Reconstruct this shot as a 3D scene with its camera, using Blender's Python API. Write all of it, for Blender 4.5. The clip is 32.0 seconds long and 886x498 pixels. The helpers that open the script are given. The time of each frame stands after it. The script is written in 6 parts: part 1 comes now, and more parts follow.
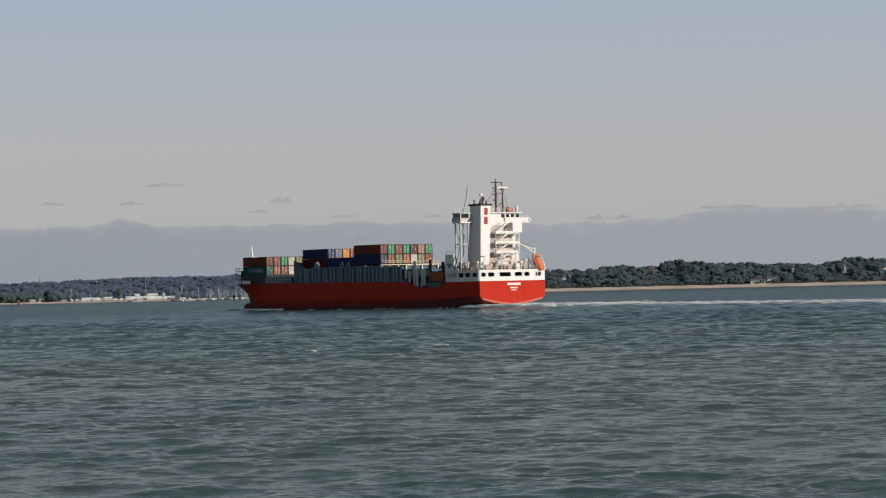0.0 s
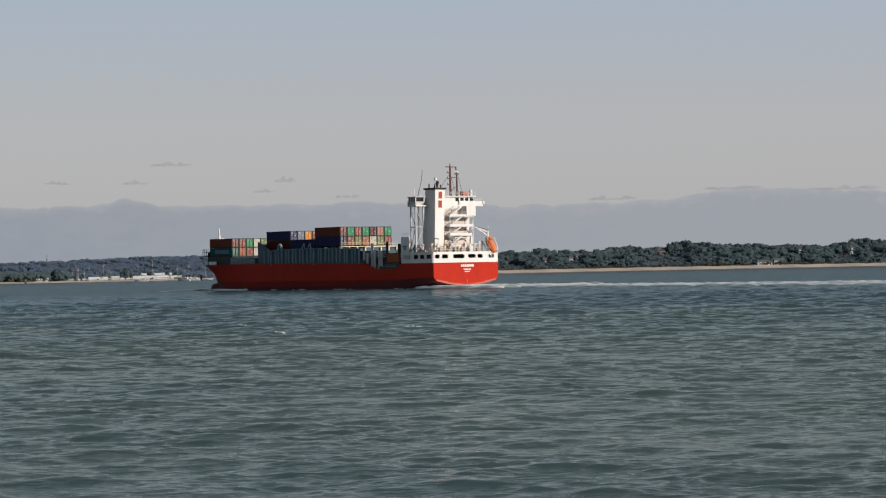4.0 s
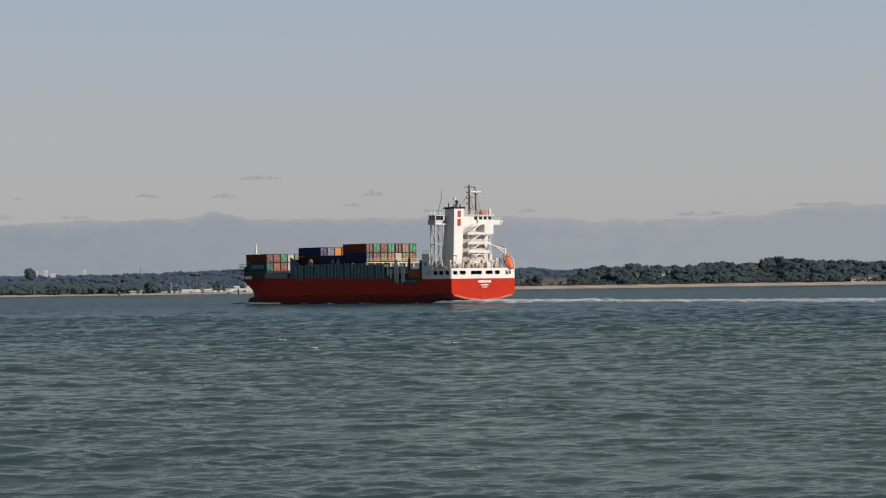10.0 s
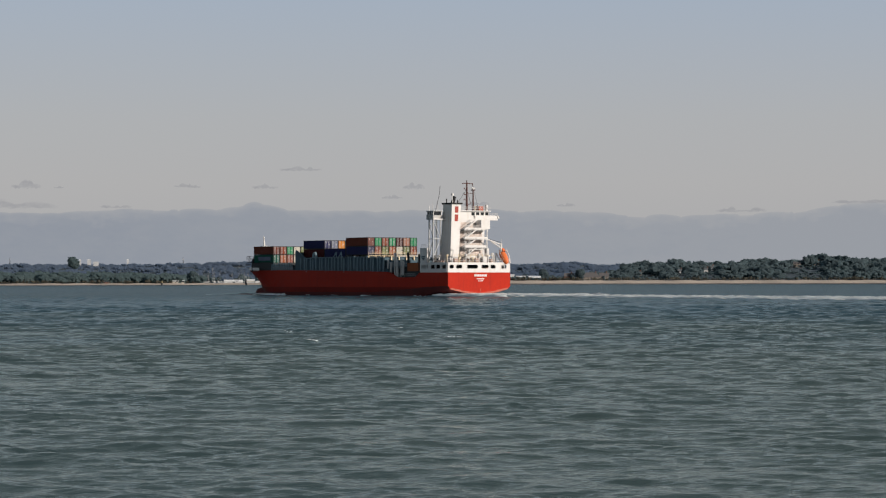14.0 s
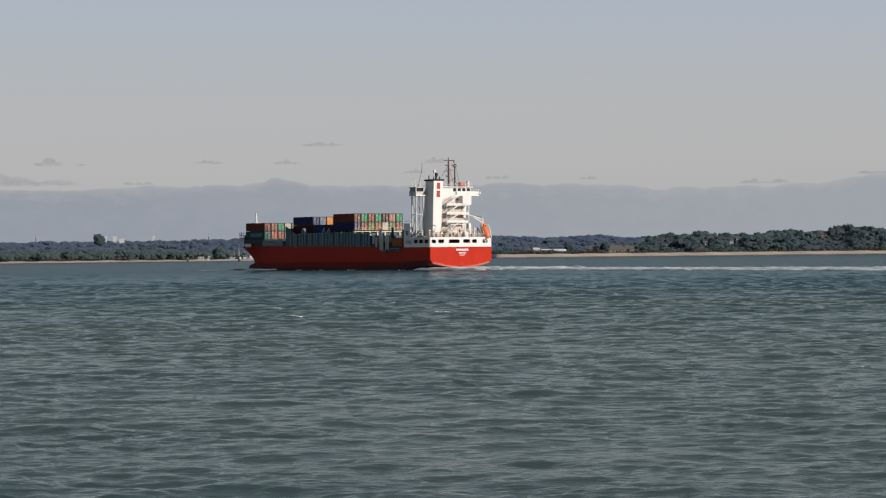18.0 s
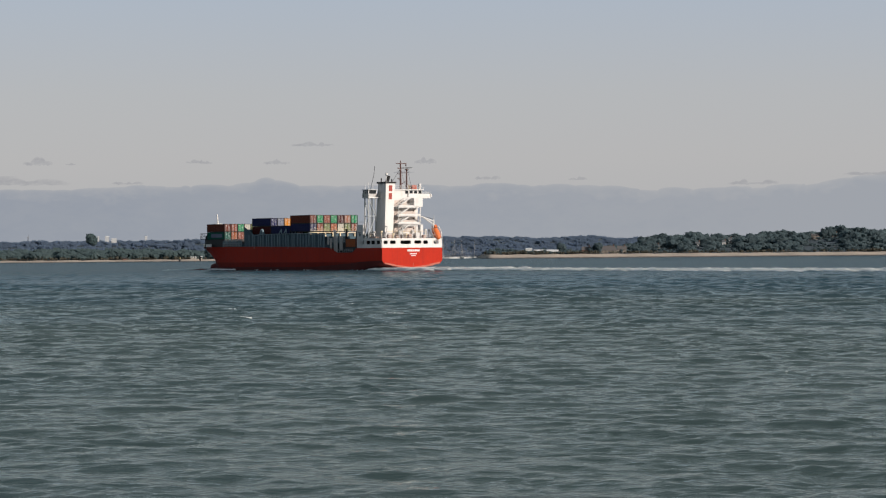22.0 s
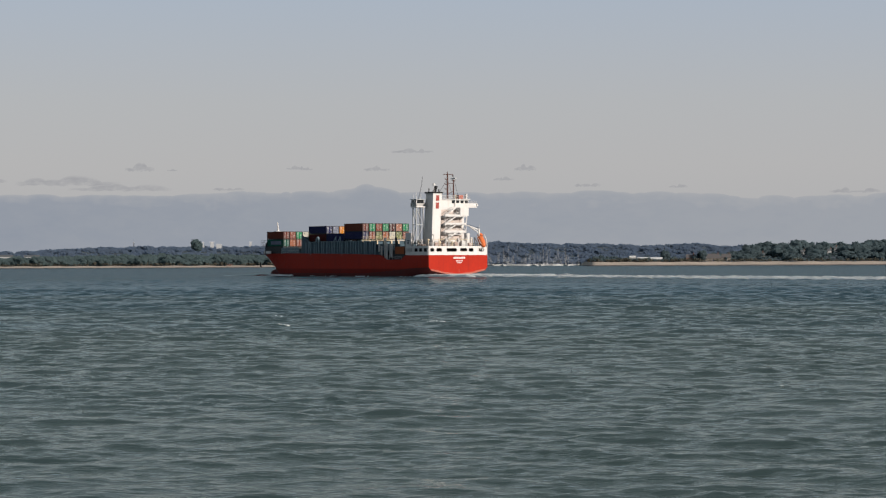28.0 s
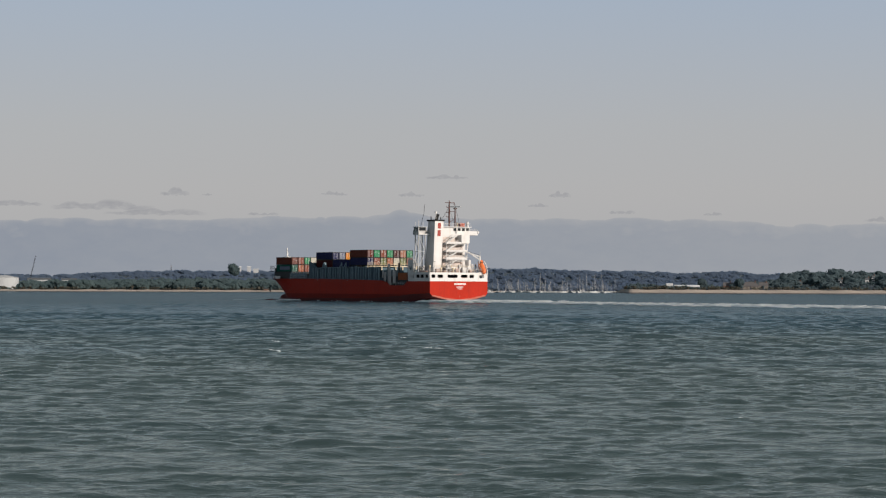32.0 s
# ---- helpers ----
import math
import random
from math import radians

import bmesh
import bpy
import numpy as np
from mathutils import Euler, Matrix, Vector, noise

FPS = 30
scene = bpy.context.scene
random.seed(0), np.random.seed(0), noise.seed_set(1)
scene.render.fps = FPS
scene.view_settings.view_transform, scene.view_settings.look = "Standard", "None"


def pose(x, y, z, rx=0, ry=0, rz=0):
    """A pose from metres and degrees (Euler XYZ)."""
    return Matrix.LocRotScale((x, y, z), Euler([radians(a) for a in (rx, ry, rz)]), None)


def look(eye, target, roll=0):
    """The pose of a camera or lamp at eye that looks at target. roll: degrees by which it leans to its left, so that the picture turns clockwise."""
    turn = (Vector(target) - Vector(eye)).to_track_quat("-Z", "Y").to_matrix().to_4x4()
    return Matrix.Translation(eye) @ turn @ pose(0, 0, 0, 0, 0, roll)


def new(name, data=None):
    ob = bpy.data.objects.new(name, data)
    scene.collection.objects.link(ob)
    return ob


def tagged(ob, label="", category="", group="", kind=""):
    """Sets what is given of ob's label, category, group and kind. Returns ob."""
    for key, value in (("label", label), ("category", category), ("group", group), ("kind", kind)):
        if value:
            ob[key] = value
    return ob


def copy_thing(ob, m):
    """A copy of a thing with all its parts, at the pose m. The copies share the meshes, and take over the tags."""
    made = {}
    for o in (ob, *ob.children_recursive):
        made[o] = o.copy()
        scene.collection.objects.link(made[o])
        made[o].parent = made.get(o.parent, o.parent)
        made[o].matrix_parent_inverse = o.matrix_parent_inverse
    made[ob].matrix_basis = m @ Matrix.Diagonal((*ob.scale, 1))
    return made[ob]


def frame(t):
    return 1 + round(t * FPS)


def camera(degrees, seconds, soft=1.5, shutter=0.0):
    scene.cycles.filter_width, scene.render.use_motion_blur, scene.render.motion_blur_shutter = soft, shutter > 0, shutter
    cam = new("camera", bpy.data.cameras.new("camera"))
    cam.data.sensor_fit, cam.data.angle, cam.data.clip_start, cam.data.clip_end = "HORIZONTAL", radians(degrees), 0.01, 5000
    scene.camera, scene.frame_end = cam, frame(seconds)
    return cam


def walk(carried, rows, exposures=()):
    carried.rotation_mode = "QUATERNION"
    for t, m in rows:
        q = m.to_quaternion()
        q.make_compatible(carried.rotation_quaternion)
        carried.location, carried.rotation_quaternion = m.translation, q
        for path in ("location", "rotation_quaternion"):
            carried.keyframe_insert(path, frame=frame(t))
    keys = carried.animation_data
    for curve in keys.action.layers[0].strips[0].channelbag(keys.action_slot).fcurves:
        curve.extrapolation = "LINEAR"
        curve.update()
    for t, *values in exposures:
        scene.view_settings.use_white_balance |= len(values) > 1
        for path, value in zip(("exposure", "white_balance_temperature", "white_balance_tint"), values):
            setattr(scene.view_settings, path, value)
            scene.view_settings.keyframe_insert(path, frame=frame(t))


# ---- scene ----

# ------------------------------------------------------------------ camera
EYE = (0.0, 0.0, 4.69)
cam = camera(20.43, 32.0, soft=1.2)
# seconds, bearing to the right of +Y, tilt up, roll, all in degrees
PATH = [
    (0, 3.208, 0.954, -1.283), (0.3, 3.297, 1.011, -1.150), (0.5, 3.482, 1.092, -1.061), (0.8, 3.330, 1.165, -0.999),
    (1, 3.274, 0.923, -0.957), (1.3, 3.723, 0.782, -1.062), (1.5, 3.647, 0.688, -1.132), (1.8, 3.493, 0.528, -1.255),
    (2, 3.529, 0.453, -1.337), (2.3, 3.511, 0.527, -1.336), (2.5, 3.463, 0.495, -1.335), (2.8, 3.373, 0.463, -1.240),
    (3, 3.396, 0.535, -1.177), (3.3, 3.317, 0.464, -1.095), (3.5, 3.182, 0.417, -1.040), (3.8, 3.055, 0.500, -1.091),
    (4, 3.038, 0.498, -1.125), (4.3, 2.767, 0.572, -1.166), (4.5, 2.587, 0.621, -1.194), (6.5, 2.108, 0.819, -0.631),
    (6.8, 1.899, 0.853, -0.543), (7, 1.814, 0.876, -0.484), (7.3, 1.764, 0.844, -0.503), (7.5, 1.670, 0.823, -0.516),
    (7.8, 1.522, 0.992, -0.512), (8, 1.533, 0.981, -0.510), (8.3, 1.397, 0.941, -0.456), (8.5, 1.307, 0.915, -0.420),
    (8.8, 1.283, 0.932, -0.562), (9, 1.292, 0.826, -0.656), (9.3, 1.209, 0.763, -0.732), (9.5, 1.191, 0.818, -0.783),
    (9.8, 1.018, 0.804, -0.777), (10, 0.902, 0.867, -0.773), (10.3, 0.768, 0.883, -0.651), (10.5, 0.602, 0.929, -0.570),
    (10.8, 0.534, 0.859, -0.536), (11, 0.420, 0.812, -0.513), (11.3, 0.303, 0.770, -0.465), (11.5, 0.225, 0.794, -0.433),
    (11.8, 0.162, 0.919, -0.479), (12, 0.188, 0.930, -0.510), (12.3, 0.120, 0.966, -0.528), (12.5, 0.109, 0.990, -0.540),
    (12.8, 0.245, 1.035, -0.466), (13, 0.208, 0.964, -0.416), (13.3, 0.004, 0.807, -0.244), (13.5, -0.013, 0.702, -0.130),
    (13.8, 0.035, 0.649, -0.102), (14, -0.087, 0.713, -0.083), (14.3, 0.045, 0.878, -0.119), (14.5, 0.109, 0.907, -0.143),
    (16.5, 0.000, 0.590, -0.306), (16.8, -0.079, 0.524, -0.327), (17, -0.064, 0.413, -0.341), (17.3, -0.075, 0.324, -0.383),
    (17.5, -0.082, 0.287, -0.411), (17.8, -0.115, 0.212, -0.513), (18, -0.678, 0.113, -0.581), (18.3, -1.486, 0.250, -0.773),
    (18.5, -1.395, 0.184, -0.901), (18.8, -1.104, 0.128, -0.821), (19, -0.946, 0.205, -0.767), (19.3, -0.881, 0.202, -0.674),
    (19.5, -0.789, 0.222, -0.612), (19.8, -0.635, 0.322, -0.532), (20, -0.532, 0.389, -0.478), (20.3, -0.421, 0.457, -0.478),
    (20.5, -0.430, 0.503, -0.478), (20.8, -0.515, 0.303, -0.456), (21, -0.571, 0.233, -0.442), (21.3, -0.451, 0.163, -0.550),
    (21.5, -0.395, 0.116, -0.622), (21.8, -0.514, 0.179, -0.527), (22, -0.502, 0.118, -0.463), (22.3, -0.448, 0.081, -0.281),
    (22.5, -0.519, 0.103, -0.160), (22.8, -0.778, 0.054, -0.017), (23, -0.740, 0.106, 0.078), (23.3, -0.833, 0.306, 0.196),
    (23.5, -0.964, 0.322, 0.275), (23.8, -1.068, 0.286, 0.272), (24, -1.137, 0.347, 0.270), (24.3, -1.266, 0.425, 0.233),
    (24.5, -1.411, 0.392, 0.208), (26.5, -2.076, 0.250, 0.043), (26.8, -2.195, 0.300, -0.075), (27, -2.317, 0.333, -0.154),
    (27.3, -2.638, 0.269, -0.156), (27.5, -2.615, 0.349, -0.157), (27.8, -2.856, 0.360, -0.180), (28, -2.914, 0.293, -0.195),
    (28.3, -2.914, 0.429, -0.061), (28.5, -3.016, 0.453, 0.029), (28.8, -3.132, 0.541, 0.117), (29, -3.147, 0.528, 0.175),
    (29.3, -3.258, 0.574, 0.206), (29.5, -3.359, 0.604, 0.227), (29.8, -3.469, 0.568, 0.319), (30, -3.420, 0.629, 0.381),
    (30.3, -3.475, 0.607, 0.332), (30.5, -3.451, 0.661, 0.299), (30.8, -3.488, 0.707, 0.264), (31, -3.513, 0.808, 0.240),
    (31.3, -3.576, 0.837, 0.218), (31.5, -3.662, 0.773, 0.204), (31.8, -3.699, 0.896, 0.225), (32, -3.772, 0.900, 0.239),
]


def gaze(yaw, tilt, roll):
    a, p = radians(yaw), radians(tilt)
    way = Vector((math.sin(a) * math.cos(p), math.cos(a) * math.cos(p), math.sin(p)))
    return look(EYE, Vector(EYE) + 100 * way, roll)


walk(cam, [(t, gaze(a, p, r)) for t, a, p, r in PATH],
     [(0, 0.02), (4, 0.05), (8, -0.02), (14, -0.03), (17, 0.05), (20, 0.1), (24, 0.1), (28, 0.06), (32, 0.0)])

# ------------------------------------------------------------------ world, sun
SUN_AZ, SUN_EL = 125.0, 21.0
world = bpy.data.worlds.new("sky")
scene.world = world
world.use_nodes = True
wn, wl = world.node_tree.nodes, world.node_tree.links
wn.clear()
w_out = wn.new("ShaderNodeOutputWorld")
w_bg = wn.new("ShaderNodeBackground")
w_sky = wn.new("ShaderNodeTexSky")
w_sky.sky_type = "NISHITA"
w_sky.sun_disc = False
w_sky.sun_elevation = radians(SUN_EL)
w_sky.sun_rotation = radians(SUN_AZ)
w_sky.air_density, w_sky.dust_density, w_sky.ozone_density = 1.2, 2.5, 1.0
w_co = wn.new("ShaderNodeTexCoord")
w_sep = wn.new("ShaderNodeSeparateXYZ")
wl.new(w_co.outputs["Generated"], w_sep.inputs[0])
# thin high haze: its tint by height above the horizon
w_ramp = wn.new("ShaderNodeValToRGB")
el = w_ramp.color_ramp.elements
el[0].position, el[0].color = 0.0, (4.3, 4.3, 4.4, 1)
el[1].position, el[1].color = 0.5, (1.15, 1.45, 1.6, 1)
for pos, col in ((0.038, (4.55, 4.53, 4.62, 1)), (0.065, (4.4, 4.52, 4.75, 1)), (0.118, (3.75, 4.4, 5.4, 1)), (0.17, (2.6, 2.95, 3.2, 1)), (0.26, (1.75, 2.05, 2.2, 1))):
    e = w_ramp.color_ramp.elements.new(pos)
    e.color = col
wl.new(w_sep.outputs["Z"], w_ramp.inputs[0])
w_fac = wn.new("ShaderNodeMapRange")
w_fac.inputs["From Min"].default_value, w_fac.inputs["From Max"].default_value = 0.12, 0.6
w_fac.inputs["To Min"].default_value, w_fac.inputs["To Max"].default_value = 0.92, 0.7
wl.new(w_sep.outputs["Z"], w_fac.inputs["Value"])
w_mix = wn.new("ShaderNodeMix")
w_mix.data_type = "RGBA"
wl.new(w_fac.outputs[0], w_mix.inputs["Factor"])
wl.new(w_sky.outputs[0], w_mix.inputs["A"])
wl.new(w_ramp.outputs[0], w_mix.inputs["B"])
wl.new(w_mix.outputs["Result"], w_bg.inputs["Color"])
w_bg.inputs["Strength"].default_value = 0.1
wl.new(w_bg.outputs[0], w_out.inputs[0])

sun = new("sun", bpy.data.lights.new("sun", "SUN"))
sun.data.energy, sun.data.angle, sun.data.color = 4.8, radians(0.6), (1.0, 0.90, 0.80)
sa, se = radians(SUN_AZ), radians(SUN_EL)
sun_way = Vector((math.sin(sa) * math.cos(se), math.cos(sa) * math.cos(se), math.sin(se)))
sun.matrix_world = look(sun_way * 300, (0, 0, 0))


# ------------------------------------------------------------------ materials
def nodes_of(name):
    m = bpy.data.materials.new(name)
    m.use_nodes = True
    nt = m.node_tree
    return m, nt.nodes, nt.links, nt.nodes["Principled BSDF"]


def surface(name, color, rough=0.5, metal=0.0, vary=0.12, fine=3.0, coarse=0.25, bump=0.15, dirt=None, island=False, objvary=0.0, spec=0.3):
    """A painted or natural surface: colour broken up at two scales, with fine relief and, if given, dirt streaks."""
    m, n, l, b = nodes_of(name)
    co = n.new("ShaderNodeTexCoord")
    small = n.new("ShaderNodeTexNoise")
    small.inputs["Scale"].default_value, small.inputs["Detail"].default_value = fine, 6
    big = n.new("ShaderNodeTexNoise")
    big.inputs["Scale"].default_value, big.inputs["Detail"].default_value = coarse, 3
    l.new(co.outputs["Object"], small.inputs["Vector"])
    l.new(co.outputs["Object"], big.inputs["Vector"])
    add = n.new("ShaderNodeMath")
    add.operation = "ADD"
    l.new(small.outputs[0], add.inputs[0])
    l.new(big.outputs[0], add.inputs[1])
    last = add.outputs[0]
    lo, hi = 0.6, 1.4
    if island or objvary:
        src = n.new("ShaderNodeNewGeometry").outputs["Random Per Island"] if island else n.new("ShaderNodeObjectInfo").outputs["Random"]
        a2 = n.new("ShaderNodeMath")
        a2.operation = "MULTIPLY_ADD"
        a2.inputs[1].default_value = 0.8
        l.new(src, a2.inputs[0])
        l.new(last, a2.inputs[2])
        last = a2.outputs[0]
        lo, hi = 0.75, 2.05
    rng = n.new("ShaderNodeMapRange")
    rng.inputs["From Min"].default_value, rng.inputs["From Max"].default_value = lo, hi
    rng.inputs["To Min"].default_value, rng.inputs["To Max"].default_value = 1 - vary, 1 + vary
    l.new(last, rng.inputs["Value"])
    mul = n.new("ShaderNodeVectorMath")
    mul.operation = "SCALE"
    mul.inputs[0].default_value = color[:3]
    l.new(rng.outputs[0], mul.inputs["Scale"])
    out = mul.outputs[0]
    if dirt:
        wash = n.new("ShaderNodeTexNoise")
        wash.inputs["Scale"].default_value, wash.inputs["Detail"].default_value = 1.0, 5
        mp = n.new("ShaderNodeMapping")
        mp.inputs["Scale"].default_value = (0.9, 0.9, 0.12)
        l.new(co.outputs["Object"], mp.inputs[0])
        l.new(mp.outputs[0], wash.inputs["Vector"])
        r2 = n.new("ShaderNodeMapRange")
        r2.inputs["From Min"].default_value, r2.inputs["From Max"].default_value = 0.52, 0.75
        r2.inputs["To Max"].default_value = 0.55
        l.new(wash.outputs[0], r2.inputs["Value"])
        mx = n.new("ShaderNodeMix")
        mx.data_type = "RGBA"
        mx.inputs["B"].default_value = (*dirt, 1)
        l.new(r2.outputs[0], mx.inputs["Factor"])
        l.new(out, mx.inputs["A"])
        out = mx.outputs["Result"]
    l.new(out, b.inputs["Base Color"])
    b.inputs["Metallic"].default_value = metal
    b.inputs["Specular IOR Level"].default_value = spec
    rr = n.new("ShaderNodeMapRange")
    rr.inputs["From Min"].default_value, rr.inputs["From Max"].default_value = 0.3, 0.7
    rr.inputs["To Min"].default_value, rr.inputs["To Max"].default_value = max(rough - 0.1, 0.02), min(rough + 0.1, 1)
    l.new(small.outputs[0], rr.inputs["Value"])
    l.new(rr.outputs[0], b.inputs["Roughness"])
    if bump:
        bp = n.new("ShaderNodeBump")
        bp.inputs["Strength"].default_value, bp.inputs["Distance"].default_value = bump, 0.05
        l.new(small.outputs[0], bp.inputs["Height"])
        l.new(bp.outputs[0], b.inputs["Normal"])
    return m


RUST = (0.12, 0.05, 0.025)
M_HULL = surface("red_hull_paint", (0.345, 0.0205, 0.009), 0.55, dirt=(0.235, 0.018, 0.012), fine=1.2, coarse=0.08, vary=0.16, spec=0.08)
# also coats the counter's underside, where it stands in for shade
M_BOOT = surface("dark_antifouling", (0.105, 0.026, 0.025), 0.7, dirt=(0.06, 0.03, 0.028), fine=1.0, spec=0.08)
# belt: stains, and the lower hull's shade put in as darker red
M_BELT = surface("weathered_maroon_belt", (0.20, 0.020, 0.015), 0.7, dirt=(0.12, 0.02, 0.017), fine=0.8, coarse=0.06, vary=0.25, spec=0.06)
M_WHITE = surface("white_ship_paint", (0.58, 0.57, 0.565), 0.45, dirt=(0.48, 0.43, 0.37), fine=1.5, vary=0.05)
M_CREAM = surface("cream_deck_gear", (0.62, 0.52, 0.36), 0.55, dirt=RUST, fine=2.0)
M_TEAL = surface("grey_green_steel", (0.064, 0.106, 0.134), 0.6, dirt=(0.05, 0.05, 0.05), fine=1.5, vary=0.25, spec=0.12)
M_STEEL = surface("dark_grey_steel", (0.042, 0.046, 0.05), 0.6, fine=2.0, spec=0.1)
M_GREY = surface("light_grey_steel", (0.40, 0.415, 0.43), 0.5, dirt=(0.3, 0.27, 0.22), fine=2.0)
M_RIB = surface("pale_grey_green_steel", (0.20, 0.275, 0.32), 0.6, dirt=(0.09, 0.09, 0.085), fine=1.5, vary=0.2, spec=0.15)
M_BLACK = surface("black_soot", (0.015, 0.015, 0.016), 0.7)
M_MAST = surface("red_brown_mast_paint", (0.085, 0.038, 0.033), 0.6)
M_RIM = surface("chalky_pink_paint", (0.35, 0.10, 0.07), 0.7, fine=1.5, vary=0.2)
M_MARK = surface("dark_red_emblem", (0.26, 0.025, 0.015), 0.5)
M_ORANGE = surface("orange_lifeboat", (0.62, 0.155, 0.05), 0.45, vary=0.06)
M_DECK = surface("red_brown_deck", (0.16, 0.055, 0.04), 0.75, fine=1.5, dirt=(0.08, 0.06, 0.05))
# gallery wall: the recess shade put into white paint as buff
M_RECESS = surface("pale_buff_wall_paint", (0.52, 0.44, 0.40), 0.6, dirt=(0.3, 0.2, 0.15))
M_TAN = surface("buff_painted_housing", (0.37, 0.27, 0.23), 0.6, dirt=RUST)

M_GLASS, n, l, b = nodes_of("dark_window_glass")
b.inputs["Base Color"].default_value = (0.012, 0.016, 0.02, 1)
b.inputs["Roughness"].default_value = 0.06
b.inputs["IOR"].default_value = 1.5

M_FOAM = surface("white_foam", (0.76, 0.79, 0.80), 0.9, fine=1.5, coarse=0.2, vary=0.2, bump=0.4, island=True)

# sea: grey-green close in, darker teal with distance; ripples at two scales over the meshed waves
M_SEA, n, l, b = nodes_of("sea_water")
n.remove(b)
co = n.new("ShaderNodeTexCoord")
hue = n.new("ShaderNodeTexNoise")
hue.inputs["Scale"].default_value, hue.inputs["Detail"].default_value = 0.012, 4
l.new(co.outputs["Object"], hue.inputs["Vector"])
sep = n.new("ShaderNodeSeparateXYZ")
l.new(co.outputs["Object"], sep.inputs[0])
distance_shift = n.new("ShaderNodeMapRange")
distance_shift.inputs["From Min"].default_value, distance_shift.inputs["From Max"].default_value = 150, 400
distance_shift.inputs["To Min"].default_value, distance_shift.inputs["To Max"].default_value = 0.28, -0.2
l.new(sep.outputs["Y"], distance_shift.inputs["Value"])
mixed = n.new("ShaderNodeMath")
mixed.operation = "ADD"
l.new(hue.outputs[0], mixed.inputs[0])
l.new(distance_shift.outputs[0], mixed.inputs[1])
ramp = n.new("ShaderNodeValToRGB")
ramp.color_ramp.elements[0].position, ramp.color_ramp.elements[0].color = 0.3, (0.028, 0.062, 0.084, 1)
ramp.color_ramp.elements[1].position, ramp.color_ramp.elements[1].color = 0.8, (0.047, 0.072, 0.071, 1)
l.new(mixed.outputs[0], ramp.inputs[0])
prev = None
for scale, dist, detail in ((1.6, 0.05, 2), (4.5, 0.034, 3)):
    no = n.new("ShaderNodeTexNoise")
    no.inputs["Scale"].default_value, no.inputs["Detail"].default_value = scale, detail
    mp = n.new("ShaderNodeMapping")
    mp.inputs["Scale"].default_value = (0.6, 1.0, 1.0)
    mp.inputs["Rotation"].default_value = (0, 0, radians(4 * scale))
    l.new(co.outputs["Object"], mp.inputs[0])
    l.new(mp.outputs[0], no.inputs["Vector"])
    bp = n.new("ShaderNodeBump")
    bp.inputs["Strength"].default_value, bp.inputs["Distance"].default_value = 1.0, dist
    l.new(no.outputs[0], bp.inputs["Height"])
    if prev:
        l.new(prev.outputs[0], bp.inputs["Normal"])
    prev = bp
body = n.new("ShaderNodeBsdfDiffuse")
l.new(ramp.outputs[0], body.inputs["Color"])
shine = n.new("ShaderNodeBsdfGlossy")
shine.inputs["Roughness"].default_value = 0.1
# reflection colour put in by hand: less blue close in, bluer far out
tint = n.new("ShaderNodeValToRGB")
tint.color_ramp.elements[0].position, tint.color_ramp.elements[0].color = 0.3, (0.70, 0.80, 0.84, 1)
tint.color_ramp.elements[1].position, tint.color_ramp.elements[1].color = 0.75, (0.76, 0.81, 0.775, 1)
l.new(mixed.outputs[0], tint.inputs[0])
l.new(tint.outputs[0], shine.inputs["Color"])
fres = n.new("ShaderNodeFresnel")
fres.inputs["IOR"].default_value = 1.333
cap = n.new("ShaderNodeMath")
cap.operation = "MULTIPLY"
# sheen faded by hand with distance, for ripples too small to mesh
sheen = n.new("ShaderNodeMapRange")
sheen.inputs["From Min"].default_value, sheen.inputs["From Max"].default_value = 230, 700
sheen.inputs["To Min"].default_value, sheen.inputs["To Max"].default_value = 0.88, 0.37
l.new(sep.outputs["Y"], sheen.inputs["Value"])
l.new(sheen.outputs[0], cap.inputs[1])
# light that wells up from the turbid water hardly follows the ripples
up = n.new("ShaderNodeCombineXYZ")
up.inputs["Z"].default_value = 1.0
l.new(up.outputs[0], body.inputs["Normal"])
for node in (shine, fres):
    l.new(prev.outputs[0], node.inputs["Normal"])
l.new(fres.outputs[0], cap.inputs[0])
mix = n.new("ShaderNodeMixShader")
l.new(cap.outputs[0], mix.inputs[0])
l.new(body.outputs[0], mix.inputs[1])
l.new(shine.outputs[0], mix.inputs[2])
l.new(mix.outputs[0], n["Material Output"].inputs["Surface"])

M_SAND = surface("shingle_and_sand", (0.42, 0.36, 0.31), 0.95, fine=0.6, coarse=0.02, vary=0.22, dirt=(0.26, 0.18, 0.13))
M_WET = surface("wet_sand", (0.13, 0.105, 0.092), 0.7, fine=0.6, coarse=0.02, vary=0.2)
# turf toned blue-grey like the hazed woods, so gaps between crowns vanish
M_TURF = surface("dark_rough_turf", (0.062, 0.085, 0.105), 0.95, fine=0.25, coarse=0.01, vary=0.3)
# leaf colours carry the air's haze: blue put in, stronger farther off
M_LEAF = surface("dark_green_foliage", (0.088, 0.124, 0.140), 0.95, fine=0.06, coarse=0.015, vary=0.22, bump=0, island=True)
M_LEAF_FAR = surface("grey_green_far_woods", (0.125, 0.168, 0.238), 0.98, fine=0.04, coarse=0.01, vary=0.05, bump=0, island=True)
M_SCRUB = surface("brown_green_scrub", (0.080, 0.080, 0.066), 0.9, fine=0.3, coarse=0.03, vary=0.45, bump=0, island=True)


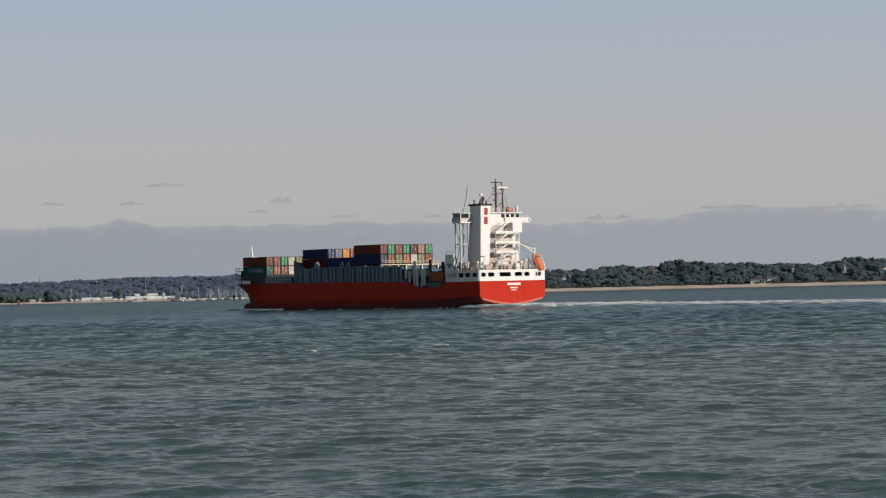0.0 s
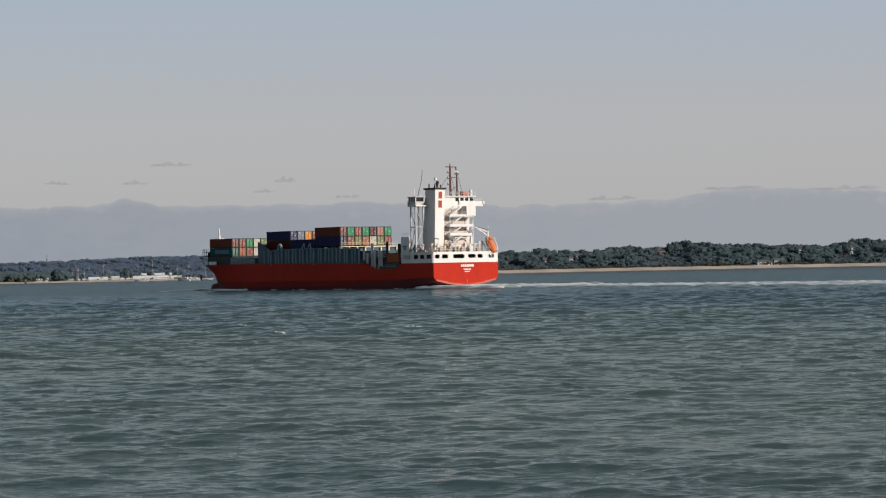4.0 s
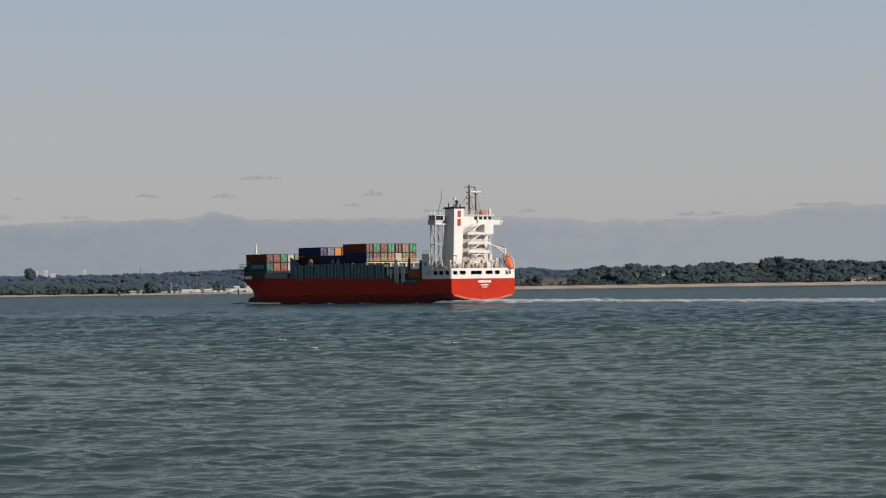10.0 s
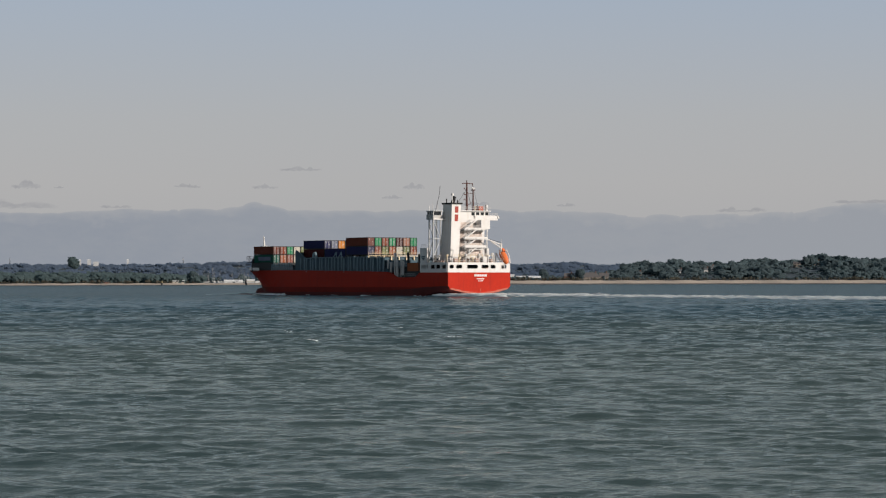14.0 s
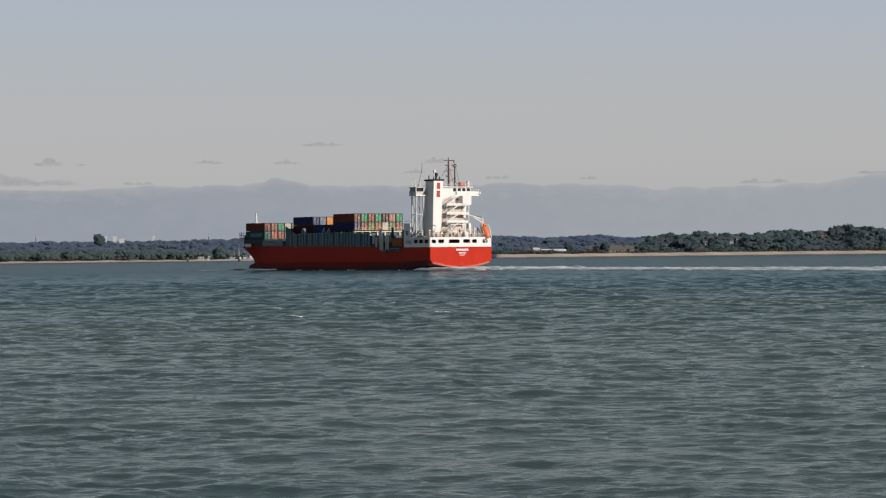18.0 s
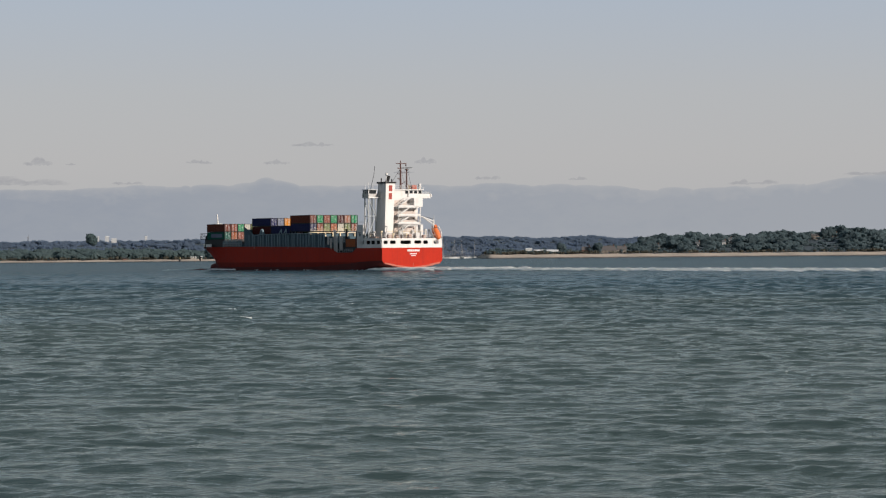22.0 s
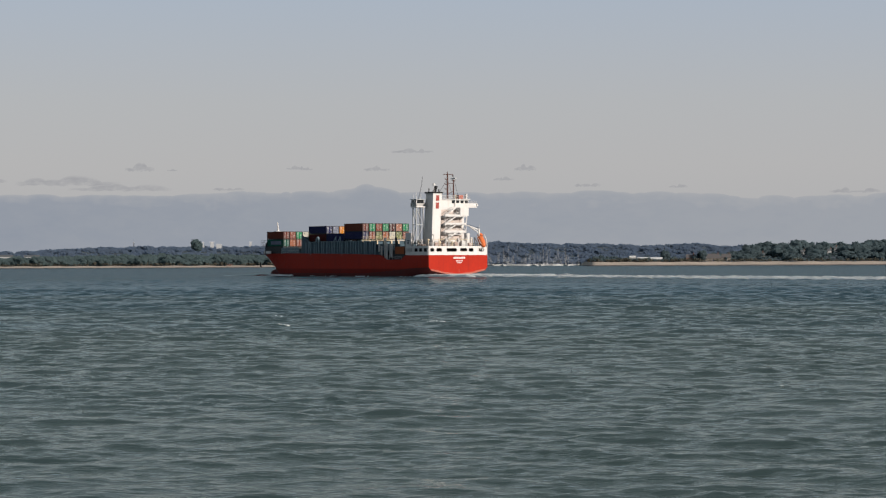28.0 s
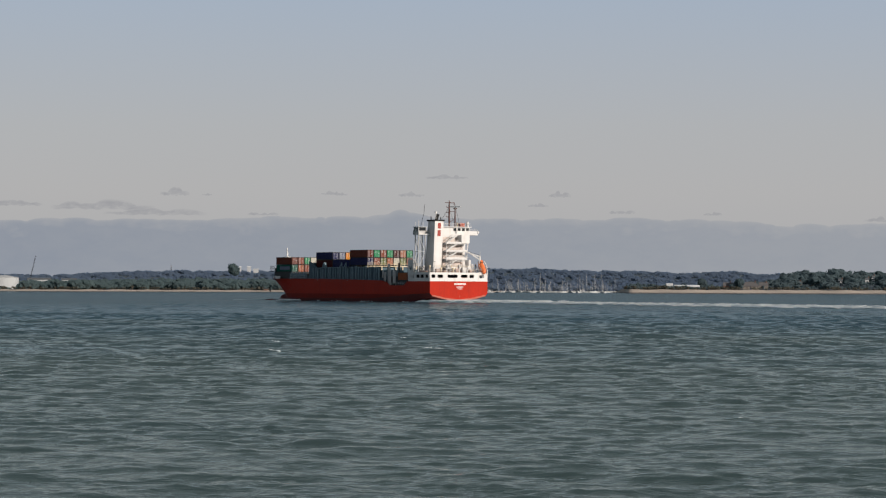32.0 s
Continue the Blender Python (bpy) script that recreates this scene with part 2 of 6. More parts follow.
def leafy(m, share, color):
    """Leaves pass part of the light on to their far side."""
    n, l = m.node_tree.nodes, m.node_tree.links
    tr = n.new("ShaderNodeBsdfTranslucent")
    tr.inputs["Color"].default_value = (*color, 1)
    mx = n.new("ShaderNodeMixShader")
    mx.inputs[0].default_value = share
    l.new(n["Principled BSDF"].outputs[0], mx.inputs[1])
    l.new(tr.outputs[0], mx.inputs[2])
    l.new(mx.outputs[0], n["Material Output"].inputs["Surface"])


# pass-through tints hold the same haze blue and lift shade between crowns
leafy(M_LEAF, 0.6, (0.19, 0.27, 0.29))
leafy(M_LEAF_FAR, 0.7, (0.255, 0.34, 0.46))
# middle woods: haze blue in the colour, less than on the ridge
M_LEAF_MID = surface("grey_green_marina_woods", (0.096, 0.138, 0.147), 0.97, fine=0.05, coarse=0.012, vary=0.12, bump=0, island=True)
leafy(M_LEAF_MID, 0.64, (0.205, 0.29, 0.305))
M_BUFF = surface("dull_buff_wall", (0.21, 0.185, 0.165), 0.9, fine=0.6)
leafy(M_SCRUB, 0.35, (0.08, 0.072, 0.055))
M_TOWER = surface("grey_white_concrete", (0.37, 0.385, 0.40), 0.85, fine=0.4, vary=0.06)
M_BARK = surface("grey_brown_bark", (0.11, 0.08, 0.06), 0.95, fine=2.0)
M_WALLW = surface("white_rendered_wall", (0.56, 0.56, 0.56), 0.8, fine=0.6, vary=0.06, dirt=(0.55, 0.52, 0.46))
M_WALLC = surface("cream_rendered_wall", (0.44, 0.41, 0.36), 0.85, fine=0.6, vary=0.08)
M_BRICK = surface("red_brown_brick_wall", (0.17, 0.10, 0.08), 0.9, fine=0.8)
M_ROOFD = surface("grey_slate_roof", (0.10, 0.11, 0.12), 0.7, fine=0.6)
M_ROOFR = surface("brown_tile_roof", (0.10, 0.095, 0.098), 0.85, fine=0.6)
M_ROOFM = surface("pale_metal_roof", (0.66, 0.67, 0.68), 0.5, metal=0.0, fine=0.5)
M_ALU = surface("bare_aluminium_spar", (0.38, 0.39, 0.40), 0.45, metal=0.2)
M_GRP = surface("white_moulded_hull", (0.42, 0.43, 0.44), 0.35, vary=0.04)
M_NAVY = surface("navy_canvas", (0.03, 0.05, 0.10), 0.8)
M_YELLOW = surface("yellow_beacon_paint", (0.20, 0.165, 0.085), 0.5)


def cloud_stuff(name, low, high, power, grain=0.02, ragged=2.0):
    """A far cloud, thin at its rim: mottled vapour, its daylight put in as emission."""
    m, n, l, b = nodes_of(name)
    n.remove(b)
    out = n["Material Output"]
    co = n.new("ShaderNodeTexCoord")
    no = n.new("ShaderNodeTexNoise")
    no.inputs["Scale"].default_value, no.inputs["Detail"].default_value, no.inputs["Roughness"].default_value = grain, 8, 0.66
    mp = n.new("ShaderNodeMapping")
    mp.inputs["Scale"].default_value = (0.7, 0.7, 1.6)
    l.new(co.outputs["Object"], mp.inputs[0])
    l.new(mp.outputs[0], no.inputs["Vector"])
    mx = n.new("ShaderNodeMix")
    mx.data_type = "RGBA"
    mx.inputs["A"].default_value, mx.inputs["B"].default_value = (*low, 1), (*high, 1)
    # emission set paler towards +X
    sx = n.new("ShaderNodeSeparateXYZ")
    l.new(co.outputs["Object"], sx.inputs[0])
    side = n.new("ShaderNodeMapRange")
    side.inputs["From Min"].default_value, side.inputs["From Max"].default_value = -1300, 1300
    side.inputs["To Min"].default_value, side.inputs["To Max"].default_value = -0.3, 0.9
    l.new(sx.outputs["X"], side.inputs["Value"])
    tone = n.new("ShaderNodeMath")
    l.new(side.outputs[0], tone.inputs[0])
    l.new(no.outputs[0], tone.inputs[1])
    tone.use_clamp = True
    l.new(tone.outputs[0], mx.inputs["Factor"])
    em = n.new("ShaderNodeEmission")
    l.new(mx.outputs["Result"], em.inputs["Color"])
    em.inputs["Strength"].default_value = power
    tr = n.new("ShaderNodeBsdfTransparent")
    at = n.new("ShaderNodeAttribute")
    at.attribute_name = "thick"
    sub = n.new("ShaderNodeMath")
    sub.operation = "MULTIPLY_ADD"
    sub.inputs[1].default_value = ragged
    l.new(no.outputs[0], sub.inputs[0])
    sub.inputs[2].default_value = -0.475 * ragged
    ad = n.new("ShaderNodeMath")
    ad.operation = "ADD"
    l.new(at.outputs["Fac"], ad.inputs[0])
    mu = n.new("ShaderNodeMath")
    mu.operation = "MULTIPLY"
    l.new(sub.outputs[0], mu.inputs[0])
    l.new(at.outputs["Fac"], mu.inputs[1])
    l.new(mu.outputs[0], ad.inputs[1])
    ad.use_clamp = True
    sh = n.new("ShaderNodeMixShader")
    l.new(ad.outputs[0], sh.inputs[0])
    l.new(tr.outputs[0], sh.inputs[1])
    l.new(em.outputs[0], sh.inputs[2])
    l.new(sh.outputs[0], out.inputs["Surface"])
    return m


M_BANK = cloud_stuff("grey_blue_cloud_bank", (0.258, 0.288, 0.344), (0.322, 0.341, 0.376), 1.0)
M_PUFF = cloud_stuff("grey_small_cloud", (0.285, 0.295, 0.325), (0.345, 0.345, 0.36), 1.0, 0.05, 5.0)


# ------------------------------------------------------------------ mesh tools
def part(name, bm, material, parent=None, label=""):
    """Links a bmesh as one mesh object, under a thing or a part if given."""
    me = bpy.data.meshes.new(name)
    bmesh.ops.recalc_face_normals(bm, faces=bm.faces)
    bm.to_mesh(me)
    bm.free()
    me.materials.append(material)
    ob = new(name, me)
    if parent:
        ob.parent = parent
    if label:
        ob["label"] = label
    return ob


def twin(ob, loc, name="", rot=(0, 0, 0)):
    """Another object on the same mesh under the same parent."""
    o = new(name or ob.name.split(".")[0], ob.data)
    o.parent = ob.parent
    o.location, o.rotation_euler = loc, rot
    if "label" in ob:
        o["label"] = ob["label"]
    return o


def hexa(bm, pts):
    v = [bm.verts.new(p) for p in pts]
    for f in ((0, 3, 2, 1), (4, 5, 6, 7), (0, 1, 5, 4), (1, 2, 6, 5), (2, 3, 7, 6), (3, 0, 4, 7)):
        bm.faces.new([v[i] for i in f])
    return bm


def box(bm, x0, x1, y0, y1, z0, z1):
    return hexa(bm, [(x0, y0, z0), (x1, y0, z0), (x1, y1, z0), (x0, y1, z0), (x0, y0, z1), (x1, y0, z1), (x1, y1, z1), (x0, y1, z1)])


def block(*a):
    return box(bmesh.new(), *a)


def rod(bm, p, q, r, r2=None, n=6):
    """A round bar from p to q."""
    p, q = Vector(p), Vector(q)
    r2 = r if r2 is None else r2
    d = (q - p).normalized()
    u = d.cross(Vector((0, 0, 1)) if abs(d.z) < 0.9 else Vector((1, 0, 0))).normalized()
    w = d.cross(u)
    a = [bm.verts.new(p + r * (u * math.cos(k * math.tau / n) + w * math.sin(k * math.tau / n))) for k in range(n)]
    c = [bm.verts.new(q + r2 * (u * math.cos(k * math.tau / n) + w * math.sin(k * math.tau / n))) for k in range(n)]
    for k in range(n):
        bm.faces.new((a[k], a[(k + 1) % n], c[(k + 1) % n], c[k]))
    bm.faces.new(a[::-1])
    bm.faces.new(c)
    return bm


def bars(segs, r, n=6):
    bm = bmesh.new()
    for p, q in segs:
        rod(bm, p, q, r, n=n)
    return bm


def rail(pts, height=1.05, gap=1.6, r=0.035):
    """Guard rail along a line: two wires and stanchions."""
    segs = []
    for p, q in zip(pts, pts[1:]):
        p, q = Vector(p), Vector(q)
        for h in (height, height * 0.55):
            segs.append((p + Vector((0, 0, h)), q + Vector((0, 0, h))))
        k = max(1, round((q - p).length / gap))
        for i in range(k + 1):
            s = p.lerp(q, i / k)
            segs.append((s, s + Vector((0, 0, height))))
    return bars(segs, r, 4)


def empty(name, loc=(0, 0, 0), rz=0.0):
    e = new(name)
    e.location = loc
    e.rotation_euler = (0, 0, rz)
    return e


def raw(name, verts, faces, material, smooth=False):
    me = bpy.data.meshes.new(name)
    me.from_pydata(verts, [], faces)
    me.materials.append(material)
    if smooth:
        me.polygons.foreach_set("use_smooth", [True] * len(me.polygons))
    me.update()
    return new(name, me)


def grid_faces(nr, nc):
    i = np.arange(nr - 1)[:, None] * nc + np.arange(nc - 1)[None, :]
    return np.stack([i, i + 1, i + nc + 1, i + nc], -1).reshape(-1, 4)


def fast_mesh(name, verts, quads, material, smooth=True):
    me = bpy.data.meshes.new(name)
    me.vertices.add(len(verts))
    me.vertices.foreach_set("co", np.ascontiguousarray(verts, dtype=np.float32).ravel())
    me.loops.add(len(quads) * 4)
    me.loops.foreach_set("vertex_index", np.ascontiguousarray(quads, dtype=np.int32).ravel())
    me.polygons.add(len(quads))
    me.polygons.foreach_set("loop_start", np.arange(0, len(quads) * 4, 4, dtype=np.int32))
    me.polygons.foreach_set("use_smooth", np.full(len(quads), smooth))
    me.materials.append(material)
    me.update(calc_edges=True)
    me.validate()
    return new(name, me)


# ------------------------------------------------------------------ sea
# trains of waves: shortest and longest in metres, rms slope, spread of their headings, number
WAVES = ((0.34, 1.0, 0.081, 1.05, 84), (1.0, 5.4, 0.084, 0.85, 44))
LEAN = 0.2   # how far the crests lean over before the wind, for their height


def build_sea():
    rng = np.random.default_rng(5)
    r = [38.0]
    while r[-1] < 2640:
        q = r[-1]
        r.append(q + max(0.12, (0.0015 if q < 420 else 0.0023 if q < 780 else 0.006) * q))
    r = np.array(r)
    u = np.linspace(-1, 1, 470)
    Y, U = np.meshgrid(r, u, indexing="ij")
    half = Y * math.tan(radians(15)) + 16
    X = U * half
    Z = np.zeros_like(X)
    DX, DY = np.zeros_like(X), np.zeros_like(X)
    # farther out the waves grow, and far off they are drawn out along the line of sight
    dr = np.gradient(r)
    L = np.clip(r / 105, 1.0, 2.1) ** 0.8
    LY = np.maximum(L, 2.6 * dr)
    YW = np.cumsum(dr / LY)[:, None] * np.ones_like(X)
    L, LY, dr = L[:, None], LY[:, None], dr[:, None]
    XW = X / L
    step = np.maximum(dr / LY, half * 2 / 470 / L)
    rise = L * (1 + 0.65 * np.clip((Y - 90) / 160, 0, 1)) * (1 - 0.3 * np.clip((Y - 430) / 330, 0, 1))
    gust = 1 + 0.28 * np.sin(XW * 0.16 + 2 * np.sin(YW * 0.11)) * np.sin(YW * 0.21 + 1.3 * np.sin(XW * 0.09))
    patch_ = 1 + 0.28 * np.sin(XW * 0.9 + 2 * np.sin(YW * 0.37)) * np.sin(YW * 0.6 + 1.7 * np.sin(XW * 0.47))
    for lam0, lam1, steep, spread, count in WAVES:
        for k in range(count):
            lam = lam0 * (lam1 / lam0) ** ((k + rng.random()) / count)
            th = radians(262) + rng.normal() * spread
            ph, kk = rng.random() * math.tau, math.tau / lam
            a = steep * math.sqrt(2 / count) / kk * (0.5 + rng.random())
            w = np.clip(lam / (1.25 * step) - 1.2, 0, 1) * gust * (patch_ if lam < 1.2 else 1.0)
            arg = kk * (XW * math.cos(th) + YW * math.sin(th)) + ph
            z = a * w * L * np.cos(arg)
            Z += z
            DX -= a * w * L * 0.3 * math.cos(th) * np.sin(arg)
            DY -= a * w * L * 0.3 * math.sin(th) * np.sin(arg) + LEAN * z
    Z *= rise / L
    # a leaning crest never folds over the trough before it
    least = np.cumsum(dr, axis=0) * 0.5
    YN = np.maximum.accumulate(Y + DY - least, axis=0) + least
    near = np.stack([X + DX, YN, Z], -1).reshape(-1, 3)
    quads = [grid_faces(len(r), len(u))]
    verts = [near]
    # the rest of the sheet, out of view, in large pieces
    t15, base = math.tan(radians(15)), len(near)

    def patch(ys, x0, x1, n):
        nonlocal base
        rows = [[(x0(y) + (x1(y) - x0(y)) * i / n, y, 0.0) for i in range(n + 1)] for y in ys]
        verts.append(np.array(rows).reshape(-1, 3))
        quads.append(grid_faces(len(ys), n + 1) + base)
        base += len(ys) * (n + 1)

    ys = [38, 120, 400, 1000, 2640]
    patch(ys, lambda y: y * t15 + 16, lambda y: 4300, 8)
    patch(ys, lambda y: -4300, lambda y: -y * t15 - 16, 8)
    patch([-4300, -1500, -300, 38], lambda y: -4300, lambda y: 4300, 12)
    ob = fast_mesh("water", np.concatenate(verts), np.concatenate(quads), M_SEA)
    crests = near.reshape(len(r), len(u), 3)
    return tagged(ob, "choppy grey-green estuary water with small wind waves", "sea", kind="structure"), crests


water, crests = build_sea()


def foam_mesh(name, spots, seed, long=1.6, lift=None):
    """Broken foam: many small uneven low heaps, each at (x, y, radius, height)."""
    rng = np.random.default_rng(seed)
    verts, faces = [], []
    for x, y, rad, h in spots:
        b0, n0 = len(verts), 8
        ang0 = rng.random() * 6.28
        z0 = lift(x, y) if lift else 0.0
        for lev, z in ((1.0, -0.1), (0.7, 0.6 * h), (0.3, h)):
            for k in range(n0):
                rr = rad * lev * (0.6 + 0.7 * rng.random())
                a0 = ang0 + k * math.tau / n0
                verts.append((x + rr * math.cos(a0) * long, y + rr * math.sin(a0), z0 + (z * (0.7 + 0.5 * rng.random()) if z > 0 else z)))
        for v in (0, n0):
            for k in range(n0):
                j = (k + 1) % n0
                faces.append((b0 + v + k, b0 + v + j, b0 + v + n0 + j, b0 + v + n0 + k))
        faces.append(tuple(b0 + 2 * n0 + k for k in range(n0)))
    return raw(name, verts, faces, M_FOAM, True)


def build_whitecaps():
    rng = np.random.default_rng(11)
    spots, top = [], {}
    for k in range(13):
        r = 62 * (260 / 62) ** rng.random()
        x = rng.uniform(-1, 1) * (r * 0.25 + 13)
        # the highest crest close by
        i = int(np.argmin(np.abs(crests[:, 0, 1] - r)))
        j = int(np.clip((x / (r * math.tan(radians(15)) + 16) + 1) * 235, 12, 456))
        patch = crests[max(i - 14, 0):i + 14, j - 10:j + 10]
        p = patch.reshape(-1, 3)[int(np.argmax(patch[..., 2]))]
        for m in range(rng.integers(6, 14)):
            q = (p[0] + rng.normal() * 0.2 * (1 + r / 300), p[1] - 0.02 + rng.normal() * 0.04)
            top[q] = float(p[2]) - 0.03 - 0.1 * abs(q[0] - p[0])
            spots.append((*q, rng.uniform(0.008, 0.018) * (1 + r / 160), rng.uniform(0.012, 0.03)))
    ob = foam_mesh("whitecaps", spots, 3, 6.0, lambda x, y: top[(x, y)])
    return tagged(ob, "small scattered white breaking wave crests on the sea", "foam", kind="stuff")


whitecaps = build_whitecaps()

# ------------------------------------------------------------------ land
SHORE = ((-40, 2100), (-14, 2120), (-9, 2160), (-6, 2200), (-2.8, 2280), (-2.45, 2700), (0.15, 2740), (0.5, 2330), (5, 2380), (9, 2420), (14, 2440), (40, 2400))
# skyline of the near woods and of the ridge behind, in degrees over the eye's level
NEAR_TOP = ((-40, 0.2), (-14, 0.2), (-10, 0.27), (-7, 0.26), (-5.5, 0.06), (0.4, 0.02), (2.4, 0.10), (3.4, 0.30), (4.2, 0.38), (5.4, 0.47), (6.1, 0.43), (7.1, 0.47), (7.9, 0.49), (8.4, 0.55),
            (9.2, 0.56), (9.8, 0.49), (10.3, 0.52), (11.3, 0.46), (11.9, 0.46), (13.0, 0.57), (13.5, 0.56), (16, 0.56), (40, 0.4))
RIDGE_TOP = ((-40, 0.3), (-14, 0.29), (-12.4, 0.31), (-11.4, 0.37), (-10, 0.40), (-8.8, 0.41), (-7.4, 0.40), (-5.7, 0.43), (-3.8, 0.49), (-2.6, 0.48), (-1.5, 0.49), (-0.1, 0.43), (0.8, 0.44), (1.95, 0.38),
             (2.9, 0.45), (3.6, 0.38), (4.4, 0.38), (6, 0.38), (14, 0.4), (40, 0.3))


def table(rows, a):
    return np.interp(a, [p[0] for p in rows], [p[1] for p in rows])


def shore_at(a):
    return table(SHORE, a) + 7 * np.sin(a * 2.1) + 4 * np.sin(a * 5.3 + 1)


def land_z(a, r):
    """Height of the ground at a bearing (degrees) and a distance."""
    d = r - shore_at(a)
    bank = np.where(a > 0.3, 3.6, np.where(a > -2.6, 1.3, 1.7))
    beach = bank * np.clip(d / 38, -0.6, 1)
    near = np.maximum(EYE[2] + 2820 * np.tan(np.radians(table(NEAR_TOP, a))) - 11.5, 3.4) - 3.4
    s = np.clip((d - 60) / 400, 0, 1)
    z = beach + near * s * s * (3 - 2 * s)
    ridge = np.maximum(EYE[2] + 3900 * np.tan(np.radians(table(RIDGE_TOP, a))) - 7.0 - near - bank, 0)
    u = np.clip((r - 3150) / 700, 0, 1)
    return z + ridge * u * u * (3 - 2 * u)


def on_land(a, r):
    return Vector((r * math.sin(radians(a)), r * math.cos(radians(a)), float(land_z(a, r))))


def build_land():
    a = np.concatenate([np.arange(-60, -16, 2.0), np.arange(-16, 16.01, 0.09), np.arange(17, 61, 2.0)])
    d = np.concatenate([[-60, -14], np.arange(-6, 60, 3.0), np.arange(60, 480, 30.0), np.arange(500, 2550, 75)])
    A, D = np.meshgrid(a, d)
    S = shore_at(A)
    R = S + D * np.where(D > 60, (4950 - S) / 2550, 1.0)
    Z = land_z(A, R) + 0.25 * np.sin(A * 9 + D * 0.05) * np.clip(D / 30, 0, 1)
    V = np.stack([R * np.sin(np.radians(A)), R * np.cos(np.radians(A)), Z], -1)
    nb = int((d <= 57).sum())
    nw = int((d <= 9).sum())
    wet = fast_mesh("wet_sand", V[:nw].reshape(-1, 3), grid_faces(nw, len(a)), M_WET)
    tagged(wet, "dark wet sand along the water's edge", "beach", kind="structure")
    beach = fast_mesh("beach", V[nw - 1:nb].reshape(-1, 3), grid_faces(nb - nw + 1, len(a)), M_SAND)
    tagged(beach, "low tan shingle and sand beach along the far shore", "beach", kind="structure")
    hill = fast_mesh("ground", V[nb - 1:].reshape(-1, 3), grid_faces(len(d) - nb + 1, len(a)), M_TURF)
    tagged(hill, "dark turf of low rising land behind the beach", "ground", kind="structure")


build_land()


# ------------------------------------------------------------------ woods
ICO = bmesh.new()
bmesh.ops.create_icosphere(ICO, subdivisions=1, radius=1.0)
ICO_V = np.array([v.co for v in ICO.verts])
ICO_F = np.array([[v.index for v in f.verts] for f in ICO.faces])
ICO.free()


def crowns(rng, trees, lobes, per, leaf, even=0.3):
    """Crowns of many trees, rows of x, y, z of the foot, spread, height: each a heap of lumpy boughs with leaf clumps standing out of them."""
    T = np.asarray(trees, float)
    n = len(T)
    lo = rng.normal(size=(n, lobes, 3))
    lo /= np.linalg.norm(lo, axis=2, keepdims=True)
    lo *= rng.uniform(0.3, 0.72, (n, lobes, 1))
    rad = rng.uniform(0.28, 0.5, (n, lobes))
    S = np.stack([T[:, 3], T[:, 3], T[:, 4] * 0.46], -1)
    C = T[:, :3] + np.stack([0 * T[:, 4], 0 * T[:, 4], T[:, 4] * 0.54], -1)
    # boughs
    lump = rng.uniform(0.8, 1.16, (n, lobes, 12, 1))
    B = (C[:, None, None] + (lo[:, :, None] + ICO_V * lump * rad[:, :, None, None]) * S[:, None, None]).reshape(-1, 3)
    F = (np.arange(n * lobes)[:, None, None] * 12 + ICO_F).reshape(-1, 3)
    # leaf clumps
    d = rng.normal(size=(n, lobes, per, 3))
    d /= np.linalg.norm(d, axis=3, keepdims=True)
    P = (C[:, None, None] + (lo[:, :, None] + d * (rad[:, :, None, None] * rng.uniform(0.92, 1.12, (n, lobes, per, 1)))) * S[:, None, None]).reshape(-1, 3)
    nrm = d.reshape(-1, 3) * (1 - even) + np.array((0.60, -0.64, 0.48)) * even + rng.normal(size=(n * lobes * per, 3)) * 0.1   # clumps tilted sunward to even out light and shade
    nrm /= np.linalg.norm(nrm, axis=1, keepdims=True)
    u = np.cross(nrm, rng.normal(size=nrm.shape))
    u /= np.linalg.norm(u, axis=1, keepdims=True)
    w = np.cross(nrm, u)
    size = (np.repeat(T[:, 3], lobes * per) * leaf * rng.uniform(0.6, 1.3, len(P)))[:, None]
    V = np.stack([P - u * size - w * size * 0.6, P + u * size * 0.7 - w * size, P + u * size + w * size * 0.7, P - u * size * 0.6 + w * size], 1).reshape(-1, 3)
    return np.concatenate([B, V]), F, np.arange(len(V)).reshape(-1, 4) + len(B)


def leaf_mesh(name, data, material):
    V, F, Q = data
    me = bpy.data.meshes.new(name)
    me.vertices.add(len(V))
    me.vertices.foreach_set("co", np.ascontiguousarray(V, dtype=np.float32).ravel())
    me.loops.add(F.size + Q.size)
    me.loops.foreach_set("vertex_index", np.concatenate([F.ravel(), Q.ravel()]).astype(np.int32))
    me.polygons.add(len(F) + len(Q))
    me.polygons.foreach_set("loop_start", np.concatenate([np.arange(len(F)) * 3, F.size + np.arange(len(Q)) * 4]).astype(np.int32))
    me.polygons.foreach_set("use_smooth", np.full(len(F) + len(Q), True))
    me.materials.append(material)
    me.update(calc_edges=True)
    return new(name, me)


def stems(trees, thick=0.035):
    verts, quads = [], []
    for x, y, z, s, h in trees:
        b0 = len(verts)
        for zz, rr in ((z - 0.4, h * thick), (z + h * 0.5, h * thick * 0.5)):
            for k in range(5):
                verts.append((x + rr * math.cos(k * 1.257), y + rr * math.sin(k * 1.257), zz))
        for k in range(5):
            j = (k + 1) % 5
            quads.append((b0 + k, b0 + j, b0 + 5 + j, b0 + 5 + k))
    return np.array(verts), np.array(quads)


def wood(name, label, trees, material, lobes, per, leaf, seed, even=0.3):
    rng = np.random.default_rng(seed)
    ob = tagged(leaf_mesh(name, crowns(rng, trees, lobes, per, leaf, even), material), label, "woodland", kind="stuff")
    SV, SQ = stems(trees)
    st = fast_mesh("trunks", SV, SQ, M_BARK)
    st.parent = ob
    tagged(st, kind="stuff")
    return ob


